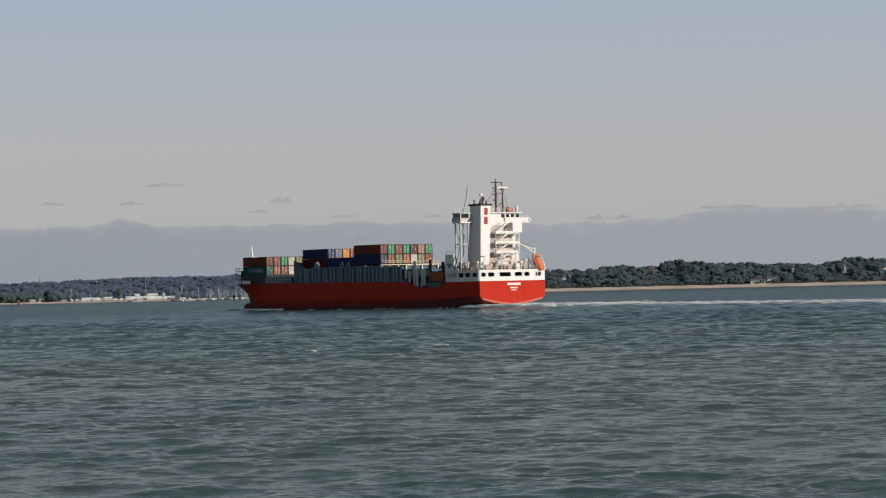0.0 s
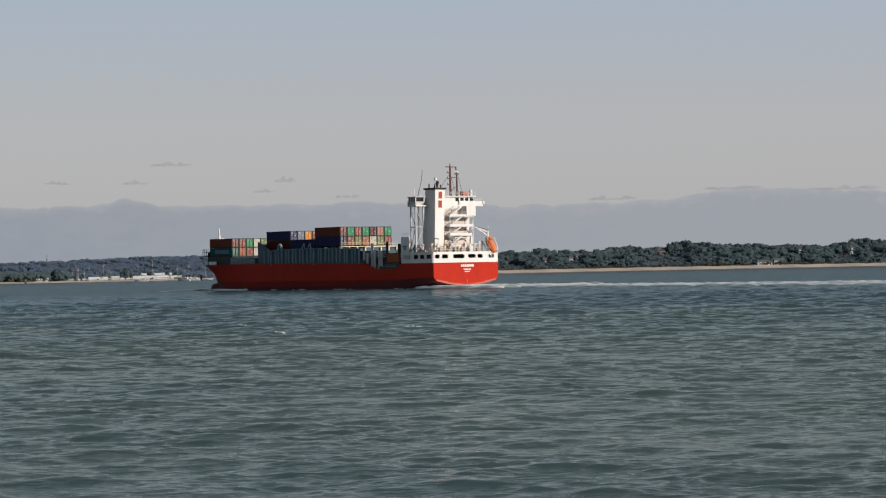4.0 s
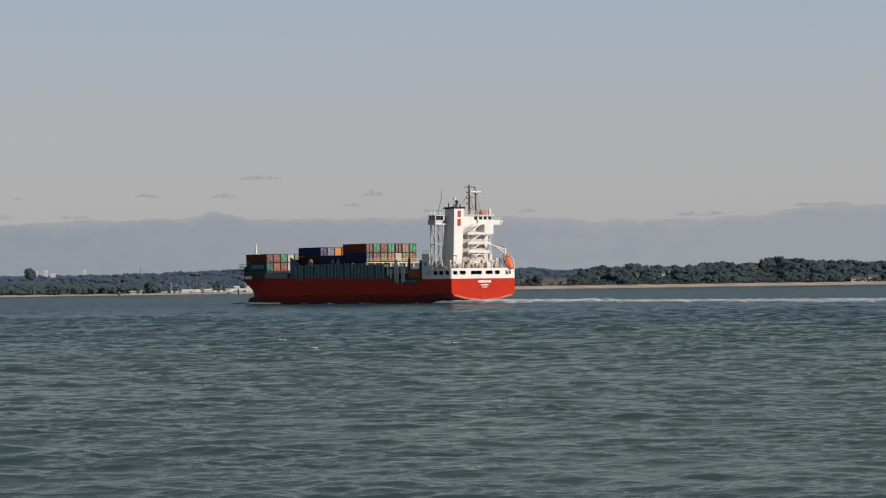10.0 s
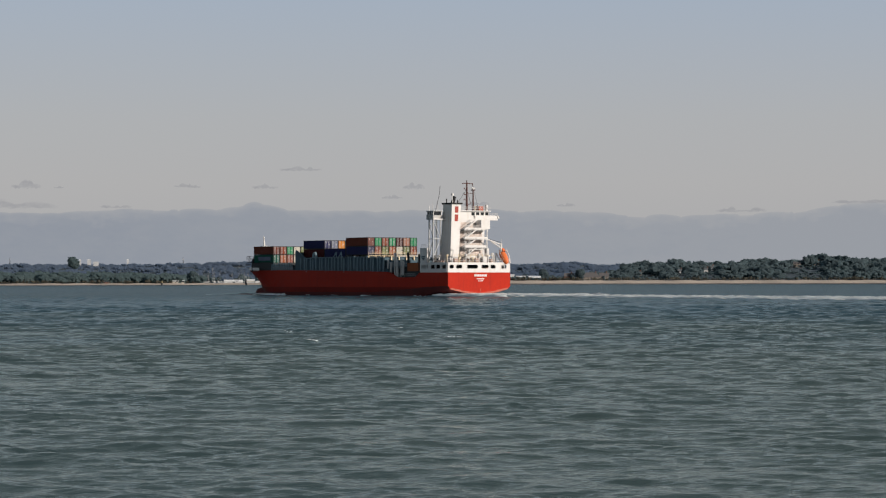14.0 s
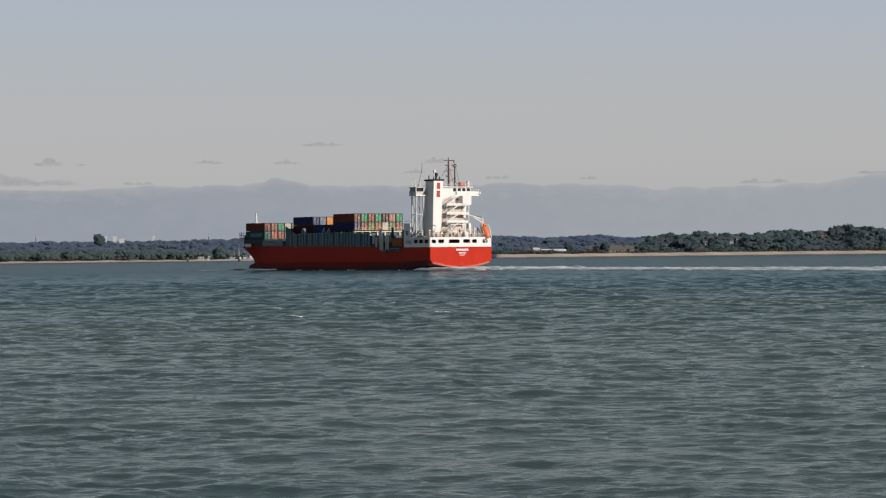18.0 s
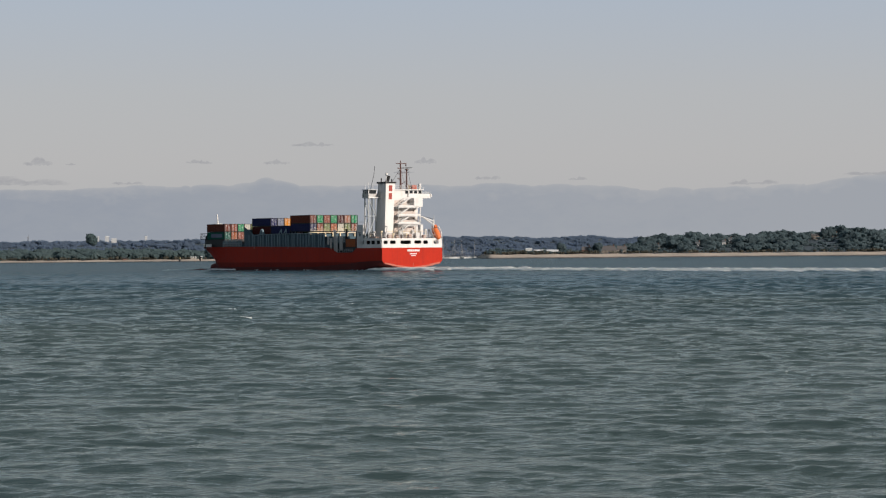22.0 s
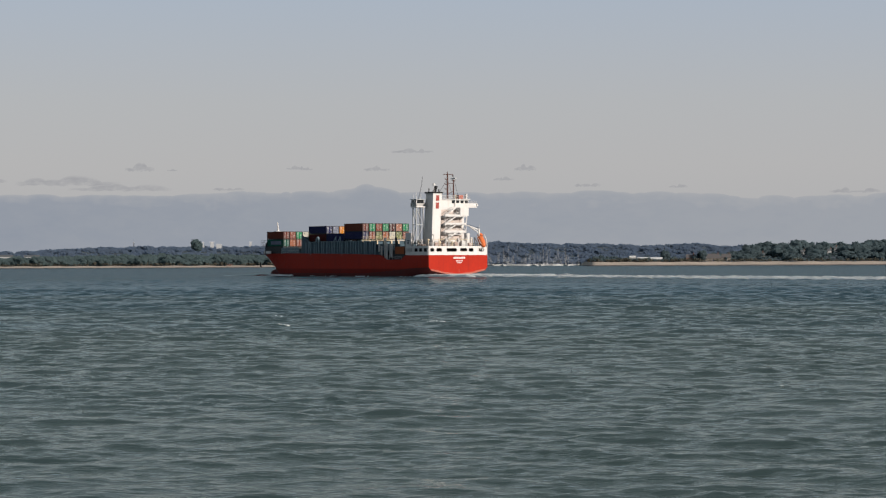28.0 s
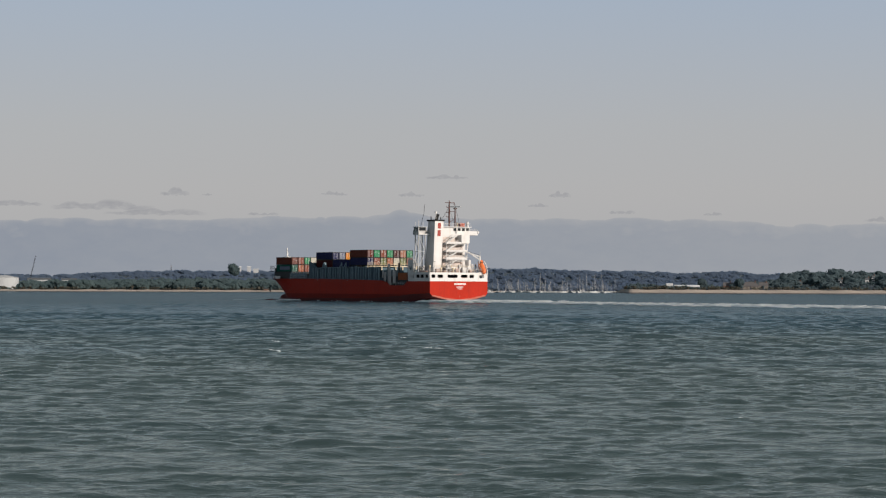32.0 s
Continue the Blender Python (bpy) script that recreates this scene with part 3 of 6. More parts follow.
def plant(rng, a0, a1, d0, d1, n, h0, h1, keep=None, wide=1.0):
    rows = []
    for k in range(n):
        a, d = rng.uniform(a0, a1), rng.uniform(d0, d1)
        r = d if d > 2000 else float(shore_at(a)) + d
        p = on_land(a, r)
        h = rng.uniform(h0, h1) * (0.86 + 0.24 * math.sin(a * 3.1 + d * 0.02) * math.sin(a * 7.7 + 1))
        if keep and not keep(a, r):
            h *= 0.36
        rows.append((p.x, p.y, p.z, h * rng.uniform(0.45, 0.68) * wide, h))
    return rows


CLEAR = []   # bearings and half widths kept free of near trees, for the houses


def open_view(a, r):
    return all(abs(a - c) > w + 0.1 or r > far for c, w, far in CLEAR)


# ------------------------------------------------------------------ houses and sheds on the far shore
def window_grid(parent, w, y, nx, nz, z0, dz, sx, sz):
    g = None
    for i in range(nx):
        for k in range(nz):
            x, z = (i + 0.5) * w / nx - w / 2, z0 + k * dz
            if g is None:
                g = part("window", block(-sx / 2, sx / 2, -0.06, 0.1, 0, sz), M_GLASS, parent)
                g.location = (x, y, z)
            else:
                twin(g, (x, y, z))


def house(a, r, w, d, h, wall_mat, roof_mat, label, roof_h=3.0, floors=2, group="", turn=0.0, category="house", hip=False, z=None):
    p = on_land(a, r)
    if z is not None:
        p.z = z
    e = empty("house" if category == "house" else category.replace(" ", "_"), p, radians(-a + turn))
    tagged(e, label, category, group)
    part("wall", block(-w / 2, w / 2, 0, d, -1.5, h), wall_mat, e)
    bm = bmesh.new()
    o, k = 0.4, (w * 0.22 if hip else 0)
    v = [bm.verts.new(q) for q in ((-w / 2 - o, -o, h), (w / 2 + o, -o, h), (w / 2 + o, d + o, h), (-w / 2 - o, d + o, h), (-w / 2 - o + k, d / 2, h + roof_h), (w / 2 + o - k, d / 2, h + roof_h))]
    for f in ((0, 1, 5, 4), (2, 3, 4, 5), (0, 4, 3), (1, 2, 5), (3, 2, 1, 0)):
        bm.faces.new([v[i] for i in f])
    part("roof", bm, roof_mat, e)
    if category == "house":
        part("chimney", block(w * 0.25, w * 0.25 + 0.9, d * 0.4, d * 0.4 + 0.9, h + roof_h * 0.4, h + roof_h + 1.3), M_BRICK, e)
        part("door", block(-0.5, 0.5, -0.05, 0.1, 0.05, 2.1), M_NAVY, e)
    n = max(2, int(w / 3.2))
    for f in range(floors):
        window_grid(e, w, 0, n, 1, 2.35 if (f == 0 and category == "house") else 1.0 + f * 2.8, 2.8, 1.2, 1.2 if f else 0.5 if category == "house" else 1.2)
    return e


def shed(a, r, w, d, h, wall_mat, roof_mat, label, category="boat shed", rise=0.12):
    p = on_land(a, r)
    e = tagged(empty(category.replace(" ", "_"), p, radians(-a)), label, category)
    part("wall", block(-w / 2, w / 2, 0, d, -1.2, h), wall_mat, e)
    bm = bmesh.new()
    n = 8
    rows = []
    for k in range(n + 1):
        y, z = -0.5 + (d + 1) * k / n, h + d * rise * math.sin(math.pi * k / n)
        rows.append([bm.verts.new(q) for q in ((-w / 2 - 0.4, y, z), (w / 2 + 0.4, y, z), (w / 2 + 0.4, y, z + 0.25), (-w / 2 - 0.4, y, z + 0.25))])
    for p0, p1 in zip(rows, rows[1:]):
        for i in range(4):
            bm.faces.new((p0[i], p0[(i + 1) % 4], p1[(i + 1) % 4], p1[i]))
    bm.faces.new(rows[0])
    bm.faces.new(rows[-1][::-1])
    part("roof", bm, roof_mat, e)
    n = max(2, int(w / 7))
    g = None
    for i in range(n):
        x = (i + 0.5) * w / n - w / 2
        if g is None:
            g = part("bay_door", block(-1.6, 1.6, -0.08, 0.1, 0, min(h * 0.6, 4)), M_GREY, e)
            g.location = (x, 0, 0)
        else:
            twin(g, (x, 0, 0))
    return e


def build_buildings():
    S = shore_at
    hs = "houses among the trees"
    house(10.45, float(S(10.45)) + 70, 11, 8, 3.4, M_WALLW, M_ROOFD, "white single-storey house with grey roof behind the beach", 2.0, 1, hs)
    house(10.82, float(S(10.8)) + 74, 10, 8, 4.6, M_WALLW, M_ROOFD, "white beach house with grey roof among trees", 2.4, 1, hs)
    house(10.62, float(S(10.6)) + 72, 3.6, 5, 3.2, M_WALLW, M_ROOFD, "small white hut beside the beach houses", 1.4, 1, hs)
    house(11.30, 2760, 2.6, 4, 6.5, M_WALLW, M_ROOFR, "narrow white gable of a house on the wooded slope", 2.0, 2, hs)
    house(12.28, 2740, 3.2, 6, 7.0, M_WALLW, M_ROOFR, "white rendered house gable among dark trees", 2.6, 2, hs)
    house(12.47, 2735, 3.6, 6, 7.5, M_WALLW, M_ROOFR, "white rendered house gable beside its neighbour among trees", 2.8, 2, hs)
    house(8.18, 2800, 15, 10, 4.2, M_BUFF, M_ROOFR, "long cream house with low brown roof on the hill", 2.2, 2, hs)
    house(8.55, 2820, 7, 8, 3.4, M_BUFF, M_ROOFR, "small cream house with brown roof on the hill", 2.0, 1, hs)
    house(13.42, 2760, 8, 8, 4.2, M_WALLW, M_ROOFD, "pale bungalow at the wood's edge on the hill", 2.2, 1, hs)
    house(5.42, 2600, 4.5, 6, 5.0, M_WALLW, M_ROOFD, "bright white house among dark trees on the slope", 2.2, 2, hs)
    house(6.02, 2700, 4.0, 6, 4.0, M_WALLW, M_ROOFD, "white cottage among trees on the slope", 2.2, 1, hs)
    house(6.16, 2705, 2.8, 6, 6.4, M_WALLW, M_ROOFD, "tall white gable house among trees on the slope", 2.4, 2, hs)
    house(4.44, 2600, 9, 7, 3.6, M_BUFF, M_ROOFD, "pale grey-roofed house half hidden by trees", 2.4, 1, hs)
    house(4.82, 2610, 7, 7, 3.6, M_BUFF, M_ROOFD, "cream house with slate roof half hidden by trees", 2.2, 1, hs)
    house(3.36, float(S(3.36)) + 95, 17, 9, 3.4, M_BUFF, M_ROOFR, "old buff house with broad hipped roof near the beach", 4.6, 1, hs, hip=True)
    house(3.66, float(S(3.66)) + 110, 9, 8, 4.0, M_BUFF, M_ROOFR, "buff house with steep brown roof near the beach", 3.6, 1, hs)
    house(2.84, float(S(2.84)) + 100, 9, 8, 4.0, M_BRICK, M_ROOFR, "brick cottage with brown roof near the beach", 3.4, 1, hs)
    shed(1.90, float(S(1.90)) + 95, 24, 16, 2.6, M_TOWER, M_ROOFM, "long low grey shed with curved pale roof behind dunes")
    shed(1.50, float(S(1.50)) + 105, 6, 9, 5.0, M_WALLW, M_ROOFM, "pale shed with grey curved roof behind dunes")
    shed(-4.96, 2330, 17, 13, 1.4, M_WALLW, M_ROOFM, "white boatyard shed with curved pale roof")
    shed(-4.56, 2335, 7, 9, 2.2, M_WALLC, M_ROOFM, "small grey boatyard shed beside the slipway")
    shed(-3.75, 2330, 33, 14, 1.6, M_WALLW, M_ROOFM, "long low white marina shed on the spit")
    shed(-3.62, 2420, 29, 14, 4.0, M_WALLC, M_ROOFM, "large marina shed with pale blue-grey roof")
    shed(-3.18, 2345, 11, 9, 1.8, M_WALLW, M_ROOFM, "low white marina building at the water's edge")
    shed(-13.1, 2330, 21, 14, 8.8, M_TOWER, M_ROOFD, "long grey-green works shed behind trees", "industrial shed")
    shed(-12.41, 2330, 14, 12, 8.4, M_TOWER, M_ROOFD, "grey works shed behind trees", "industrial shed")
    p = house(-6.30, float(S(-6.3)) + 46, 5.0, 4, 1.7, M_WALLC, M_ROOFM, "low white beach hut on the shingle", 0.8, 1, "beach huts", category="beach hut")
    house(-6.13, float(S(-6.1)) + 46, 2.4, 4, 1.9, M_WALLC, M_ROOFM, "small white beach hut on the shingle", 0.9, 1, "beach huts", category="beach hut")
    house(-7.88, float(S(-7.9)) + 34, 3.4, 3, 1.7, M_BRICK, M_ROOFD, "small dark brick hut standing on the beach", 0.6, 1, "", category="hut")
    # flat-topped tower blocks far behind the woods
    for a, w, top, lab in ((-8.48, 2.4, 31, "slim white tower block behind the far woods"), (-8.28, 5.5, 33, "pale tower block standing above far woods"), (-7.39, 3.6, 36, "pale tower block on the far ridge")):
        r = 3740
        q = on_land(a, r)
        e = tagged(empty("tower_block", q, radians(-a)), lab, "tower block", "tower blocks")
        h = 4.69 + r * math.tan(radians(0.468)) - q.z
        part("wall", block(-w / 2, w / 2, 0, 14, -2, h), M_TOWER, e)
        part("roof", block(-w / 2 - 0.3, w / 2 + 0.3, -0.3, 14.3, h, h + 0.5), M_ROOFM, e)
    q = on_land(-8.12, 3740)
    e = tagged(empty("low_block", q, radians(8.1)), "low pale flat-roofed block beside the tower", "apartment block")
    part("wall", block(-4, 4, 0, 12, -2, 4.69 + 3740 * math.tan(radians(0.425)) - q.z), M_TOWER, e)
    # storage tank and jib of the works
    q = on_land(-13.95, 2260)
    e = tagged(empty("storage_tank", q), "large pale grey cylindrical storage tank behind trees", "storage tank")
    bm = bmesh.new()
    rod(bm, (0, 0, -1), (0, 0, 10.6), 15.5, n=40)
    part("shell", bm, M_TOWER, e)
    bm = bmesh.new()
    rod(bm, (0, 0, 10.6), (0, 0, 12.6), 15.7, 5.0, n=40)
    part("roof", bm, M_TOWER, e)
    part("stair_rail", rail([(15.6 * math.cos(t), 15.6 * math.sin(t), 9.6) for t in np.linspace(-2.9, -0.2, 12)], 1.1, 3), M_GREY, e)
    q = on_land(-13.26, 2400)
    e = tagged(empty("jib_crane", q, radians(13)), "dark lattice crane jib leaning above far trees", "crane")
    part("jib", lattice((-3.2, 0, 4), (3.6, 0, 32), 0.42, 14), M_STEEL, e)
    part("cab", block(-4.4, -1.6, -1.5, 1.5, 1.5, 4.2), M_YELLOW, e)
    part("track_base", block(-5.2, -0.8, -2.4, 2.4, -0.3, 1.5), M_BLACK, e)
    # thin radio masts on the ridge
    for a, r, top in ((-10.08, 3790, 0.53), (-6.12, 3790, 0.535)):
        q = on_land(a, r)
        h = EYE[2] + r * math.tan(radians(top)) - q.z
        e = tagged(empty("radio_mast", q), "thin grey lattice radio mast on the wooded ridge", "radio mast", "radio masts")
        part("lattice", lattice((0, 0, -0.5), (0, 0, h * 0.8), 0.5, 10), M_STEEL, e)
        part("pole", bars([((0, 0, h * 0.8), (0, 0, h))], 0.2, 6), M_STEEL, e)
        part("drum", bars([((0, -0.9, h * 0.72), (0, -0.4, h * 0.72))], 0.8, 10), M_GREY, e)
    # beacon post in the shallows
    a, r = -6.61, float(S(-6.61)) - 90
    e = tagged(empty("beacon_post", (r * math.sin(radians(a)), r * math.cos(radians(a)), 0)), "yellow and dark beacon post standing in shallow water", "beacon")
    bm = bmesh.new()
    rod(bm, (0, 0, -2), (0, 0, 2.4), 0.9, 0.7, 10)
    part("pile", bm, M_STEEL, e)
    bm = bmesh.new()
    rod(bm, (0, 0, 2.4), (0, 0, 4.0), 0.8, 0.4, 8)
    part("topmark", bm, M_YELLOW, e)


def lattice(p, q, w, n):
    p, q = Vector(p), Vector(q)
    d = (q - p).normalized()
    u = Vector((0, 1, 0))
    v = d.cross(u)
    segs = []
    corner = [u * w + v * w, u * w - v * w, -u * w - v * w, -u * w + v * w]
    for k in range(n):
        a, b = p.lerp(q, k / n), p.lerp(q, (k + 1) / n)
        for i in range(4):
            segs.append((a + corner[i], b + corner[i]))
            segs.append((a + corner[i], b + corner[(i + 1) % 4]))
    return bars(segs, 0.1, 4)


build_buildings()


# ------------------------------------------------------------------ yachts and motor boats
def boat_hull(length, beam, depth, draft=0.4):
    """A small craft's hull: sharp bow towards +x, flat stern."""
    bm = bmesh.new()
    rows = []
    for k in range(9):
        u = k / 8
        half = beam / 2 * (0.82 + 0.18 * math.sin(u * 2.6)) * (1 - max(0, u - 0.45) ** 2 / 0.3025 * 0.98)
        sheer = depth * (1 + 0.3 * u * u)
        x = (u - 0.45) * length
        rows.append([bm.verts.new(q) for q in ((x, -half, sheer), (x - 0.05 * u * length, -half * 0.8, 0.0), (x - 0.1 * u * length, 0, -draft), (x - 0.05 * u * length, half * 0.8, 0.0), (x, half, sheer))])
    for a, b in zip(rows, rows[1:]):
        for k in range(4):
            bm.faces.new((a[k], a[k + 1], b[k + 1], b[k]))
        bm.faces.new((a[4], a[0], b[0], b[4]))
    bm.faces.new(rows[0])
    bm.faces.new(rows[-1][::-1])
    return bm


def yacht(mast):
    e = empty("yacht")
    L = mast * 0.72
    part("hull", boat_hull(L, L * 0.3, 1.1), M_GRP, e)
    part("cabin", block(-L * 0.15, L * 0.22, -L * 0.09, L * 0.09, 1.0, 1.65), M_GRP, e)
    bm = bmesh.new()
    rod(bm, (L * 0.08, 0, 1.0), (L * 0.08, 0, mast), 0.13, 0.08, 6)
    part("mast", bm, M_ALU, e)
    for half, q in ((1.1, 0.6), (0.8, 0.8)):
        part("spreader", bars([((L * 0.08, -half, mast * q), (L * 0.08, half, mast * q))], 0.06, 4), M_ALU, e)
    bm = bmesh.new()
    rod(bm, (L * 0.06, 0, 2.3), (-L * 0.32, 0, 2.25), 0.22, 0.16, 6)
    part("boom", bm, M_NAVY, e, "boom with furled sail under a navy cover")
    bm = bmesh.new()
    rod(bm, (L * 0.5, 0, 1.4), (L * 0.09, 0, mast * 0.92), 0.06, 0.04, 5)
    part("furled_jib", bm, M_GRP, e)
    part("stay", bars([((-L * 0.44, 0, 1.2), (L * 0.08, 0, mast)), ((L * 0.08, -L * 0.14, 1.1), (L * 0.08, 0, mast * 0.95)), ((L * 0.08, L * 0.14, 1.1), (L * 0.08, 0, mast * 0.95))], 0.03, 3), M_STEEL, e)
    return e


def motor_boat(L):
    e = empty("motor_boat")
    part("hull", boat_hull(L, L * 0.3, 1.3, 0.5), M_GRP, e)
    bm = bmesh.new()
    hexa(bm, [(-L * 0.28, -L * 0.11, 1.3), (L * 0.2, -L * 0.11, 1.4), (L * 0.2, L * 0.11, 1.4), (-L * 0.28, L * 0.11, 1.3),
              (-L * 0.26, -L * 0.095, 2.9), (L * 0.06, -L * 0.09, 2.9), (L * 0.06, L * 0.09, 2.9), (-L * 0.26, L * 0.095, 2.9)])
    part("cabin", bm, M_GRP, e)
    part("window", block(-L * 0.2, L * 0.05, -L * 0.112, L * 0.112, 1.9, 2.5), M_GLASS, e)
    part("aerial", bars([((-L * 0.1, 0, 2.9), (-L * 0.12, 0, 5.0))], 0.05, 4), M_ALU, e)
    return e


def build_boats():
    rng = random.Random(7)
    protos = [yacht(m) for m in (8.5, 11.5, 14.5, 20.0)]
    labels = ("white sailing yacht with bare mast moored in the marina", "white sailing yacht with furled sails and bare mast", "large white yacht with tall bare mast in the marina", "very tall-masted white yacht in the boatyard")
    used = [False] * 4
    def berth(a, r, kind, afloat):
        p = on_land(a, r)
        z = 0.0 if afloat else p.z + 0.35
        m = Matrix.Translation((p.x, p.y, z)) @ Matrix.Rotation(radians(rng.uniform(0, 360)), 4, "Z")
        o = protos[kind] if not used[kind] else copy_thing(protos[kind], m)
        if not used[kind]:
            used[kind] = True
            o.matrix_basis = m
        tagged(o, labels[kind], "yacht", "yachts in the marina")
    for k in range(66):
        a = -2.3 + 2.45 * (k + rng.uniform(-2.2, 2.2)) / 65
        berth(a, rng.uniform(2440, 2640), rng.choice((0, 0, 1, 1, 2, 2, 3)), True)
    for a, kind in ((-5.78, 0), (-5.62, 1), (-5.53, 1), (-5.45, 2), (-5.4, 1), (-5.26, 1), (-5.12, 2), (-5.0, 1), (-4.85, 3), (-4.72, 1), (-4.6, 1), (-4.42, 1), (-4.25, 0), (-4.08, 2), (-3.9, 0), (-3.71, 3), (-3.5, 1), (-3.3, 0),
                    (-3.12, 1), (-2.98, 1), (-2.86, 2), (-2.74, 1), (-2.62, 1), (-2.5, 2)):
        berth(a, 2300 + rng.uniform(0, 70), kind, False)
    b = motor_boat(12.5)
    first = True
    for a, s, lab in ((-3.96, 1, "white cabin cruiser moored off the spit"), (-2.98, 1, "white motor boat moored off the marina"), (-2.77, 1, "small white motor boat moored off the marina"), (-0.55, 1, "white motor boat on a marina berth")):
        r = float(shore_at(a)) - 70 if a > -2.5 else 2150
        m = Matrix.Translation((r * math.sin(radians(a)), r * math.cos(radians(a)), 0.1)) @ Matrix.Rotation(rng.uniform(2.4, 3.6), 4, "Z")
        o = b if first else copy_thing(b, m)
        if first:
            b.matrix_basis = m
            first = False
        tagged(o, lab, "motor boat", "moored motor boats")
    # low jetty in front of the berths
    e = tagged(empty("jetty", on_land(-1.1, 2620)), "long low timber jetty on piles in the marina", "jetty")
    e.rotation_euler = (0, 0, radians(1.1))
    e.location.z = 0
    part("deck", block(-52, 50, -1.2, 1.2, 1.0, 1.3), M_BUFF, e)
    g = None
    for k in range(18):
        x = -51 + k * 5.9
        if g is None:
            bm = bmesh.new()
            rod(bm, (0, 0, -2), (0, 0, 2.2), 0.22, n=8)
            g = part("pile", bm, M_STEEL, e)
            g.location = (x, 1.35, 0)
        else:
            twin(g, (x, 1.35, 0))


build_boats()

# ------------------------------------------------------------------ trees
CLEAR += [(10.62, 0.42, 2480), (8.25, 0.35, 2795), (8.55, 0.1, 2815), (11.30, 0.05, 2755), (12.37, 0.22, 2735), (5.42, 0.08, 2595), (6.08, 0.15, 2695), (4.62, 0.3, 2595), (3.5, 0.34, 2480), (1.7, 0.5, 2500), (-13.95, 0.38, 2255), (13.42, 0.12, 2755), (2.84, 0.12, 2440)]


def build_woods():
    rng = np.random.default_rng(21)
    left = plant(rng, -17, -5.7, 55, 230, 620, 5.2, 9.2, open_view, 2.1) + plant(rng, -17, -5.9, 230, 620, 300, 6.5, 9.2, None, 2.4)
    wood("woodland", "dense dark green broadleaf wood behind the beach", left, M_LEAF_MID, 8, 15, 0.15, 31, 0.6)
    right = plant(rng, 2.6, 4.3, 62, 200, 60, 3.5, 6.5, open_view) + plant(rng, 4.2, 17, 62, 200, 420, 6.0, 10.0, open_view, 1.7) + plant(rng, 4.2, 17, 200, 420, 560, 8, 12.5, open_view, 1.7) + plant(rng, 3.2, 4.6, 180, 420, 80, 5, 8.0, open_view, 1.8) + plant(rng, 4.4, 17, 400, 560, 330, 9, 13.5, open_view, 1.6)
    wood("woodland", "dense dark green wood climbing a low hill above the beach", right, M_LEAF, 7, 12, 0.14, 32, 0.4)
    low = plant(rng, -5.6, -2.7, 110, 330, 60, 4, 9) + plant(rng, 0.5, 2.6, 130, 420, 70, 4, 8) + plant(rng, 0.55, 2.7, 48, 85, 110, 2.4, 4.8, None, 1.5)
    wood("woodland", "scattered low dark trees around the marina", low, M_LEAF, 6, 10, 0.16, 33)
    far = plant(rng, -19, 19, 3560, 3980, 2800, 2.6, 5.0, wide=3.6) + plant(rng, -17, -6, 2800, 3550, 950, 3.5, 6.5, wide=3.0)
    wood("woodland", "wooded ridge far behind the shore, haze blue in its leaf colour", far, M_LEAF_FAR, 3, 14, 0.2, 34, 0.85)
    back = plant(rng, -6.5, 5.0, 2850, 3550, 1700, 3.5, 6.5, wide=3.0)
    wood("woodland", "woods on low ground behind the marina, leaves tinted for haze", back, M_LEAF_FAR, 4, 14, 0.18, 35, 0.7)
    scrub = plant(rng, 0.35, 17, 40, 62, 640, 1.6, 4.2) + plant(rng, -17, -6.0, 42, 60, 420, 1.5, 3.6) + plant(rng, 0.45, 2.7, 45, 95, 230, 2.0, 4.6)
    wood("scrub", "low brown-green scrub along the top of the beach", scrub, M_SCRUB, 4, 6, 0.2, 36)


build_woods()


def tree(seed, h, spread, leaves):
    rng = np.random.default_rng(seed)
    e = empty("tree")
    bm = bmesh.new()
    rod(bm, (0, 0, -0.4), (0, 0, h * 0.35), h * 0.035, h * 0.025, 8)
    rod(bm, (0, 0, h * 0.34), (h * 0.02, 0, h * 0.75), h * 0.025, h * 0.008, 6)
    for k in range(8):
        a, z = k * 2.4 + rng.random(), h * (0.3 + 0.05 * k)
        rod(bm, (0, 0, z), (math.cos(a) * spread * 0.7, math.sin(a) * spread * 0.7, z + h * 0.14), h * 0.012, h * 0.004, 5)
    part("trunk", bm, M_BARK, e)
    c = leaf_mesh("crown", crowns(rng, [(0, 0, 0, spread, h)], 26, 26, 0.11), leaves)
    c.parent = e
    return e


